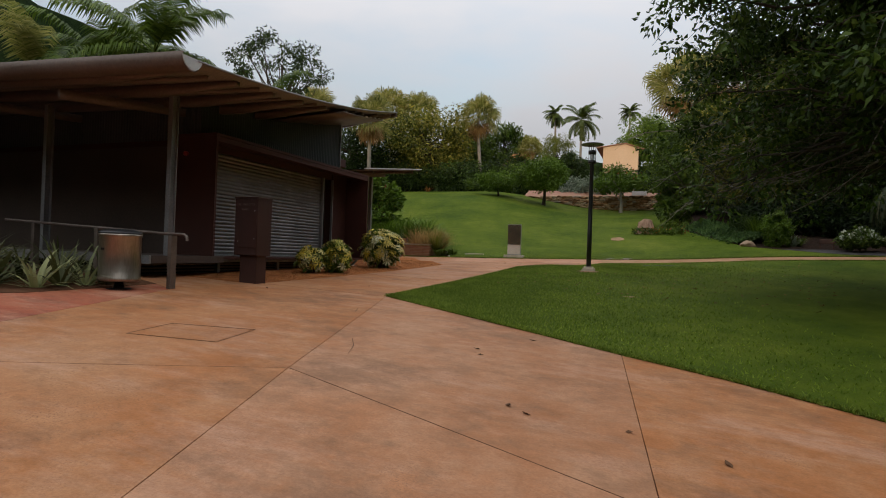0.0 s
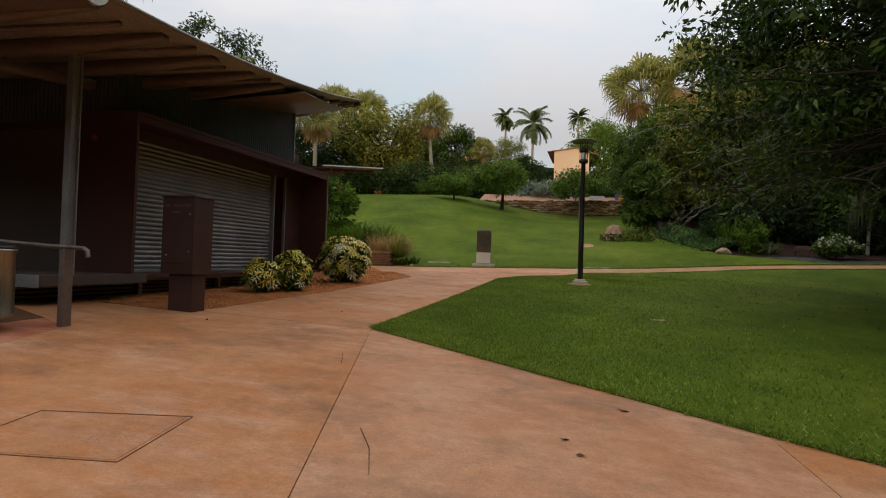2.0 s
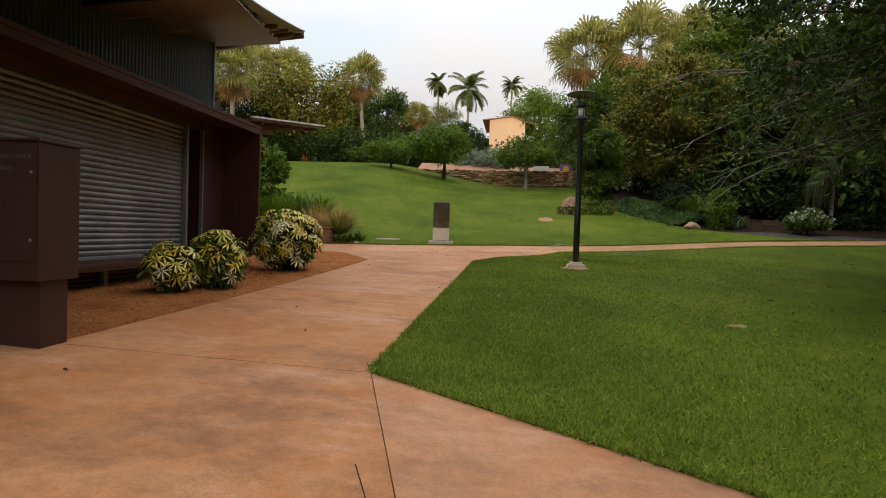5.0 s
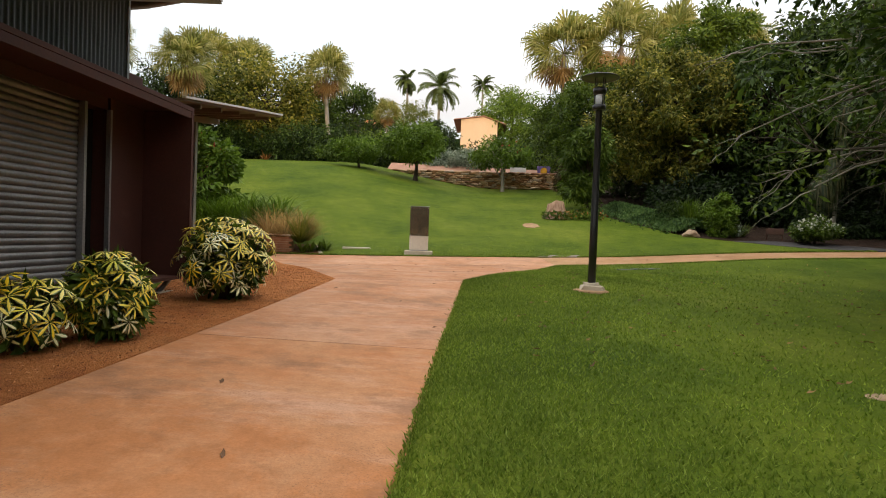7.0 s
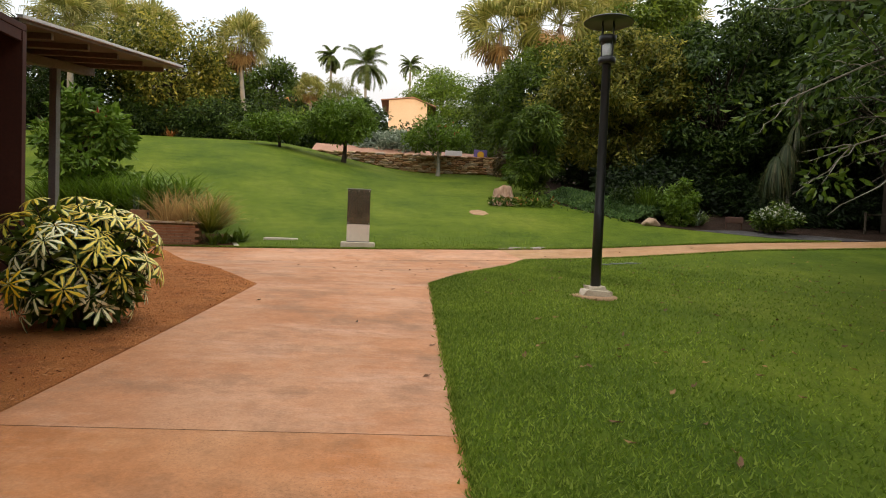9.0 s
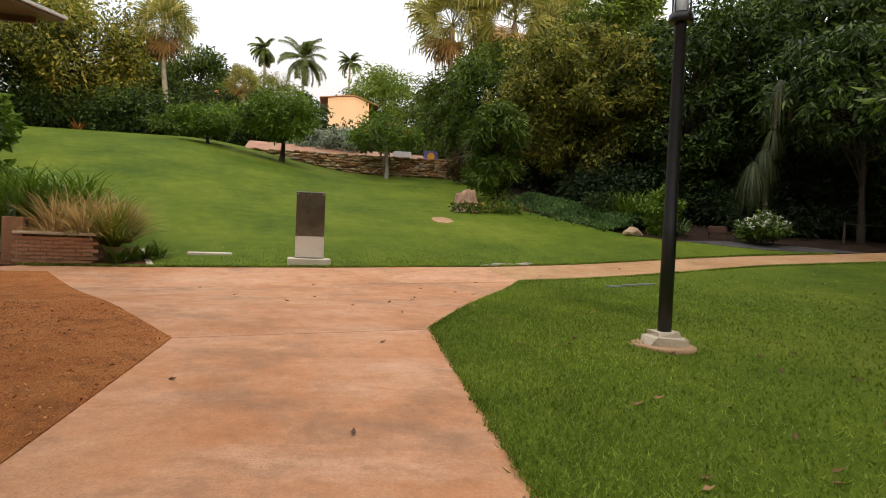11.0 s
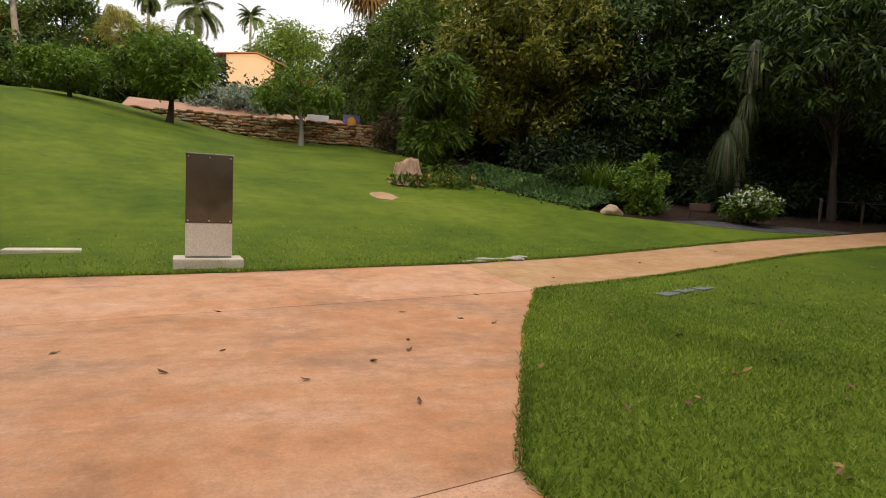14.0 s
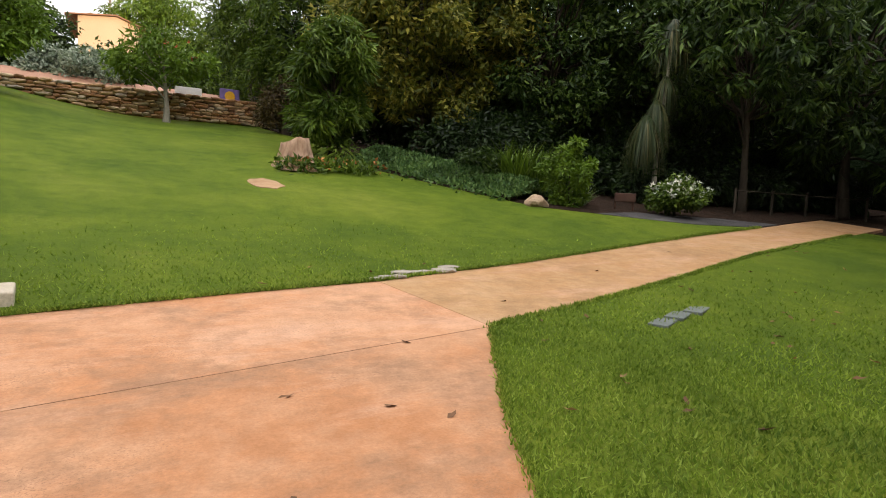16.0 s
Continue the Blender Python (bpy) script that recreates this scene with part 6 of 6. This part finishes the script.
def stones_material():
    m, n, l, b = nodes_of("wall_stones")
    info = n.new("ShaderNodeObjectInfo")
    co = n.new("ShaderNodeNewGeometry").outputs["Position"]
    col = ramp(n, l, info.outputs["Random"], ((0.0, (0.2, 0.1, 0.055)), (0.25, (0.42, 0.2, 0.085)), (0.5, (0.5, 0.3, 0.16)), (0.75, (0.56, 0.38, 0.22)), (1.0, (0.42, 0.34, 0.26))))
    f = noise_node(n, l, co, 9, 7, 0.7)
    col = mixed(n, l, 1.0, col, ramp(n, l, f, ((0.3, (0.6, 0.6, 0.6)), (0.7, (1.15, 1.15, 1.15)))), "MULTIPLY")
    l.new(col, b.inputs["Base Color"])
    b.inputs["Roughness"].default_value = 0.9
    bump(n, l, b, f, 0.6, 0.03)
    return m


M_STONES = stones_material()
stone_wall()
tagged(part("terrace", slab4([(-13.0, 56.5, 7.4), (1.45, 56.5, 7.4), (1.45, 58.9, 7.9), (-13.0, 58.9, 8.25)], 1.2), M_TILE, None), "reddish gravel terrace above the stone wall", "terrace", kind="structure")


def playground_sign():
    t = thing("play_panel", "purple board with a yellow arch above the wall", "sign", (-0.1, 57.2, 7.5))
    part("board", box((-0.52, -0.05, 0.0), (0.52, 0.05, 0.6), 0.03), M_PURPLE, t)
    bm = lathe([(0.27, 0), (0.27, 0.03)], 24)
    bmesh.ops.transform(bm, matrix=pose(0, -0.052, 0.2, 90, 0, 0), verts=bm.verts[:])
    part("arch", bm, M_YELLOW, t, "yellow round arch")
    t = thing("white_crate", "low white utility box above the stone wall", "box", (-2.2, 57.3, 7.52))
    part("body", box((-0.65, -0.2, 0.0), (0.65, 0.2, 0.4), 0.02), M_WHITE, t)


playground_sign()


def hill_house():
    y0, x0, x1, z1 = 84.0, -8.2, -3.5, 16.85
    zb = land(-5, 84) - 0.5
    t = thing("hill_house", "apricot rendered house with a low gable roof among trees", "house", (-5.0, 86.0, zb))
    inv = t.matrix_basis.inverted()

    def hp(name, bm, mat, label=""):
        bmesh.ops.transform(bm, matrix=inv, verts=bm.verts[:])
        return part(name, bm, mat, t, label)
    bm = bmesh.new()
    for yy in (y0, y0 + 9):
        bm.faces.new([bm.verts.new(p) for p in ((x0, yy, zb), (x1, yy, zb), (x1, yy, z1), ((x0 + x1) / 2 + 0.6, yy, z1 + 0.66), (x0, yy, z1 + 0.28))])
    bm.verts.ensure_lookup_table()
    for i in range(5):
        j = (i + 1) % 5
        bm.faces.new((bm.verts[i], bm.verts[j], bm.verts[5 + j], bm.verts[5 + i]))
    bmesh.ops.recalc_face_normals(bm, faces=bm.faces[:])
    hp("wall", bm, M_HOUSE)
    mx = (x0 + x1) / 2 + 0.6
    hp("roof", slab4([(x0 - 0.95, y0 - 0.25, z1 + 0.3), (mx, y0 - 0.25, z1 + 0.8), (mx, y0 + 9.5, z1 + 0.8), (x0 - 0.95, y0 + 9.5, z1 + 0.3)], 0.1), M_TILE)
    hp("roof", slab4([(mx + 0.01, y0 - 0.25, z1 + 0.8), (x1 + 1.1, y0 - 0.25, z1 - 0.2), (x1 + 1.1, y0 + 9.5, z1 - 0.2), (mx + 0.01, y0 + 9.5, z1 + 0.8)], 0.1), M_TILE)
    hp("window", box((x1 + 0.01, y0 + 0.4, z1 - 1.6), (x1 + 0.05, y0 + 2.2, z1 - 0.4), 0.01), M_BLACK, "dark side window")


hill_house()


M_SIGNWOOD = surface("dark_red_timber", (0.07, 0.03, 0.02), (0.11, 0.05, 0.03), 2, 30, 0.8, 0, 0.3, 0.005)


def bench():
    x, y = 8.1, 35.8
    t = thing("timber_sign", "low angled timber sign frame in the garden bed", "sign", (x, y, land(x, y)), -20)
    part("panel", box((-0.36, -0.05, 0.25), (0.36, 0.0, 0.52), 0.02), M_SIGNWOOD, t)
    for px in (-0.3, 0.3):
        part("leg", box((px - 0.03, 0.002, -0.1), (px + 0.03, 0.06, 0.45), 0.01), M_SIGNWOOD, t)


bench()


def low_fence():
    t = thing("low_fence", "low dark timber post fence among the trees", "fence", (16.5, 36.2, land(16.5, 36.2)))
    inv = t.matrix_basis.inverted()
    xs = [14.3 + k * 2.1 for k in range(5)]
    for k, x in enumerate(xs):
        y = 36.2 - 0.25 * k * 0.6
        bm = box((x - 0.04, y - 0.04, land(x, y) - 0.1), (x + 0.04, y + 0.04, land(x, y) + 0.95), 0.015)
        bmesh.ops.transform(bm, matrix=inv, verts=bm.verts[:])
        part("post", bm, M_BARK, t)
    pts = [(x, 36.2 - 0.15 * k, land(x, 36.2 - 0.15 * k) + 0.85) for k, x in enumerate(xs)]
    part("rail", raw_mesh("rail", *tube([tuple(inv @ Vector(p)) for p in pts], [0.025] * 5, 6), M_BARK), None, t)


low_fence()


def tree_line(name, pts, h):
    """A plain dark tree line, added to close the park and hold back low light."""
    V, F = [], []
    n = 0
    for (x0, y0), (x1, y1) in zip(pts[:-1], pts[1:]):
        k = int(math.hypot(x1 - x0, y1 - y0) / 2)
        for i in range(k + 1):
            x, y = x0 + (x1 - x0) * i / k, y0 + (y1 - y0) * i / k
            top = h * (1 + 0.25 * noise.noise(Vector((x * 0.15, y * 0.15, 0))))
            for j in range(5):
                w = noise.noise(Vector((x * 0.3, y * 0.3, j * 0.7))) * 1.5
                V.append((x + w, y + w, land(x, y) - 0.3 + top * j / 4))
            if i:
                for j in range(4):
                    b = (n - 1) * 5 + j
                    F.append((b, b + 5, b + 6, b + 1))
            n += 1
    o = part(name, raw_mesh(name, V, F, M_HEDGE, True), None, None)
    o.modifiers.new("thickness", "SOLIDIFY").thickness = 1.5
    tagged(o, "dark wall of trees added to close the park and block low light", "trees", kind="structure")


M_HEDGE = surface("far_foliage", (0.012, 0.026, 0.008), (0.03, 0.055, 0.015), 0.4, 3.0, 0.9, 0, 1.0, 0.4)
# added rows south, west and east, 20 m high to cut sky light from the sides
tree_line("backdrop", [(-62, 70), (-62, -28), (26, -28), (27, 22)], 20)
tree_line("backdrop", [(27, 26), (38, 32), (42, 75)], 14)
# unseen high row far behind, placed to shadow the garden from the low sun
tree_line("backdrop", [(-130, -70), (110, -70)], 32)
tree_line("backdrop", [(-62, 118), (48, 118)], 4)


# ---- grass blades and fallen leaves ----
def blades():
    rs = np.random.RandomState(17)
    edge = [TIP, (-5.42, 15.9), CORNER, CORNER2, CORNER3] + PATH_S[::-1][:2]
    path = [(-5.0, 8.9), (-5.9, 12.0), (-6.5, 15.0), (-6.8, 17.6), (-6.5, 20.5), (-5.9, 22.8), (-4.0, 25.0)]
    P = []
    N = 2300000
    X = rs.uniform(-14, 16, N); Y = rs.uniform(5, 42, N); keep = rs.uniform(size=N)
    d = np.min([np.hypot(X - px, Y - py) for px, py in path], axis=0)
    prob = np.clip(2.8 / np.maximum(d, 1.8) - 0.3, 0, 1) ** 1.3
    near = keep < prob
    X, Y = X[near], Y[near]

    def mask(poly):
        r = np.zeros(len(X), bool)
        for i in range(len(poly)):
            (x1, y1), (x2, y2) = poly[i], poly[i - 1]
            if y1 == y2:
                continue
            c = ((y1 > Y) != (y2 > Y)) & (X < (x2 - x1) * (Y - y1) / (y2 - y1) + x1)
            r ^= c
        return r
    m = mask(LAWN_A) | mask(LAWN_B)
    X, Y = X[m], Y[m]
    # a fringe that leans over the path's edges
    ex, ey = [], []
    for line, side in ((edge, 1), ([TIP] + LAWN_SOUTH[:5], -1), (NORTH_EDGE[:5] , 1), ([NORTH_EDGE[0]] + PATH_N[:4], 1), (PATH_S[1:], 1)):
        for p, q in zip(line[:-1], line[1:]):
            L = math.hypot(q[0] - p[0], q[1] - p[1])
            k = int(L * 420)
            u = rs.uniform(0, 1, k)
            ex.append(p[0] + (q[0] - p[0]) * u + rs.normal(size=k) * 0.025); ey.append(p[1] + (q[1] - p[1]) * u + rs.normal(size=k) * 0.025)
    X = np.concatenate([X] + ex); Y = np.concatenate([Y] + ey)
    Z = np.array([land(a, b) for a, b in zip(X, Y)]) + 0.012
    n = len(X)
    d = np.min([np.hypot(X - px, Y - py) for px, py in path], axis=0)
    H = rs.uniform(0.018, 0.05, n) * (1 + 0.03 * d)
    W = rs.uniform(0.005, 0.01, n) * (1 + 0.09 * d)
    a = rs.uniform(0, 2 * math.pi, n)
    lean = 0.02 * (1 + 0.05 * d)
    lx, ly = rs.normal(size=n) * lean, rs.normal(size=n) * lean
    V = np.stack([np.stack([X - W * np.cos(a), Y - W * np.sin(a), Z], 1), np.stack([X + W * np.cos(a), Y + W * np.sin(a), Z], 1), np.stack([X + lx, Y + ly, Z + H], 1)], 1).reshape(-1, 3)
    F = np.arange(3 * n).reshape(-1, 3)
    o = part("grass_blades", raw_mesh("grass_blades", V, F, M_BLADE), None, None)
    tagged(o, "short mown green grass blades on the lawns", "grass", kind="stuff")


blades()


L_TANLEAF = leafy("tan_leaf", (0.2, 0.1, 0.045), (0.32, 0.18, 0.09), (0.45, 0.28, 0.15), 0.15, 0.8)
L_CHIP = leafy("mulch_chips", (0.16, 0.055, 0.02), (0.42, 0.15, 0.05), (0.6, 0.27, 0.11), 0.0, 0.9, 1.0)


def mulch_chips():
    """Loose bark chips on the bed by the path."""
    rs = np.random.RandomState(61)
    xs, ys = [p[0] for p in BED_POLY], [p[1] for p in BED_POLY]
    Q = [(a, b) for a, b in zip(rs.uniform(min(xs), max(xs), 60000), rs.uniform(max(min(ys), 3.0), min(max(ys), 24.0), 60000)) if inside(BED_POLY, a, b)][:12000]
    n = len(Q)
    c = np.array([(a, b, land(a, b) + 0.014) for a, b in Q])
    d = unit(rs.normal(size=(n, 3)) * np.array([1, 1, 0.3]))
    s = unit(np.cross(d, rs.normal(size=(n, 3)) * 0.35 + np.array([0, 0, 1])))
    L, W = rs.uniform(0.008, 0.024, (n, 1)), rs.uniform(0.003, 0.008, (n, 1))
    V = np.stack([c - d * L - s * W, c + d * L - s * W * 0.7, c + d * L + s * W, c - d * L * 0.9 + s * W], 1).reshape(-1, 3)
    o = part("mulch_chips", raw_mesh("mulch_chips", V, np.arange(4 * n).reshape(-1, 4), L_CHIP), None, None)
    tagged(o, "loose red-brown bark chips on the bed", "mulch", kind="stuff")


mulch_chips()


def fallen():
    rs = np.random.RandomState(23)
    me = []
    for k in range(5):
        w = rs.uniform(0.014, 0.026)
        L = rs.uniform(0.035, 0.065)
        V = [(-L, 0, 0.004), (-L * 0.3, w, 0.02), (L * 0.5, w * 0.8, 0.012), (L, 0, 0.03), (L * 0.5, -w * 0.8, 0.018), (-L * 0.3, -w, 0.008), (0, 0, 0.004)]
        F = [(0, 5, 6), (6, 1, 0), (6, 2, 1), (6, 3, 2), (6, 4, 3), (6, 5, 4)]
        me.append(raw_mesh("fallen_leaf", V, F, L_DRYLEAF))
    spots = [(-2.06, 6.9), (-1.25, 5.1), (-1.05, 4.95), (-0.2, 5.0), (0.5, 4.7), (1.2, 4.2), (-1.7, 8.3), (2.0, 5.6), (-2.2, 7.2), (-7.3, 24.6), (-6.9, 25.2), (-5.6, 23.6), (-5.3, 24.9), (-7.9, 20.5), (-6.0, 21.9), (-6.4, 19.3), (-4.3, 26.2), (-4.0, 25.9), (-3.6, 27.4), (-6.3, 24.2), (-5.7, 24.6), (-5.2, 25.3), (-4.9, 26.6), (-9.0, 26.4), (-8.2, 25.4), (-7.0, 26.9), (0.8, 29.5), (-1.8, 28.4), (3.5, 30.3), (-7.8, 10.2), (-6.6, 12.5), (-7.3, 14.0), (-5.5, 18.3), (-5.6, 17.2)]
    for x, y in spots:
        o = new("fallen_leaf", me[rs.randint(5)])
        tagged(o, "curled dry brown leaf lying on the concrete", "leaf", "fallen leaves")
        o.matrix_basis = pose(x, y, land(x, y), rs.uniform(-6, 6), rs.uniform(-6, 6), rs.uniform(0, 360))
    tan = []
    for k in range(4):
        w, L = rs.uniform(0.014, 0.026), rs.uniform(0.025, 0.055)
        V = [(-L, 0, 0.006), (-L * 0.3, w, 0.026), (L * 0.4, w * 0.8, 0.014), (L, 0, 0.034), (L * 0.5, -w * 0.7, 0.02), (-L * 0.2, -w, 0.01), (0, 0, 0.006)]
        tan.append(raw_mesh("fallen_leaf", V, [(0, 5, 6), (6, 1, 0), (6, 2, 1), (6, 3, 2), (6, 4, 3), (6, 5, 4)], L_TANLEAF))
    me = me[:3] + tan[:2]
    n = 290
    X, Y = rs.uniform(-4.6, 7.5, n), rs.uniform(15, 30.5, n)
    for x, y in zip(X, Y):
        if inside(LAWN_A, x, y) or inside(LAWN_B, x, y):
            o = new("fallen_leaf", me[rs.randint(5)])
            tagged(o, "dry leaf lying on the mown grass", "leaf", "fallen leaves on the lawn")
            o.matrix_basis = pose(x, y, land(x, y) + 0.03, rs.uniform(-15, 15), rs.uniform(-15, 15), rs.uniform(0, 360))


fallen()


def stray_twig():
    for pts in (((-3.74, 6.68), (-3.52, 6.32), (-3.35, 5.9)), ((-5.03, 9.15), (-4.9, 8.85), (-4.8, 8.6))):
        o = single("fallen_twig", raw_mesh("fallen_twig", *tube([(x, y, land(x, y) + 0.006) for x, y in pts], [0.003, 0.0035, 0.002], 5), M_BARK), None, "thin dark fallen twig on the concrete", "twig", "fallen twigs")


stray_twig()
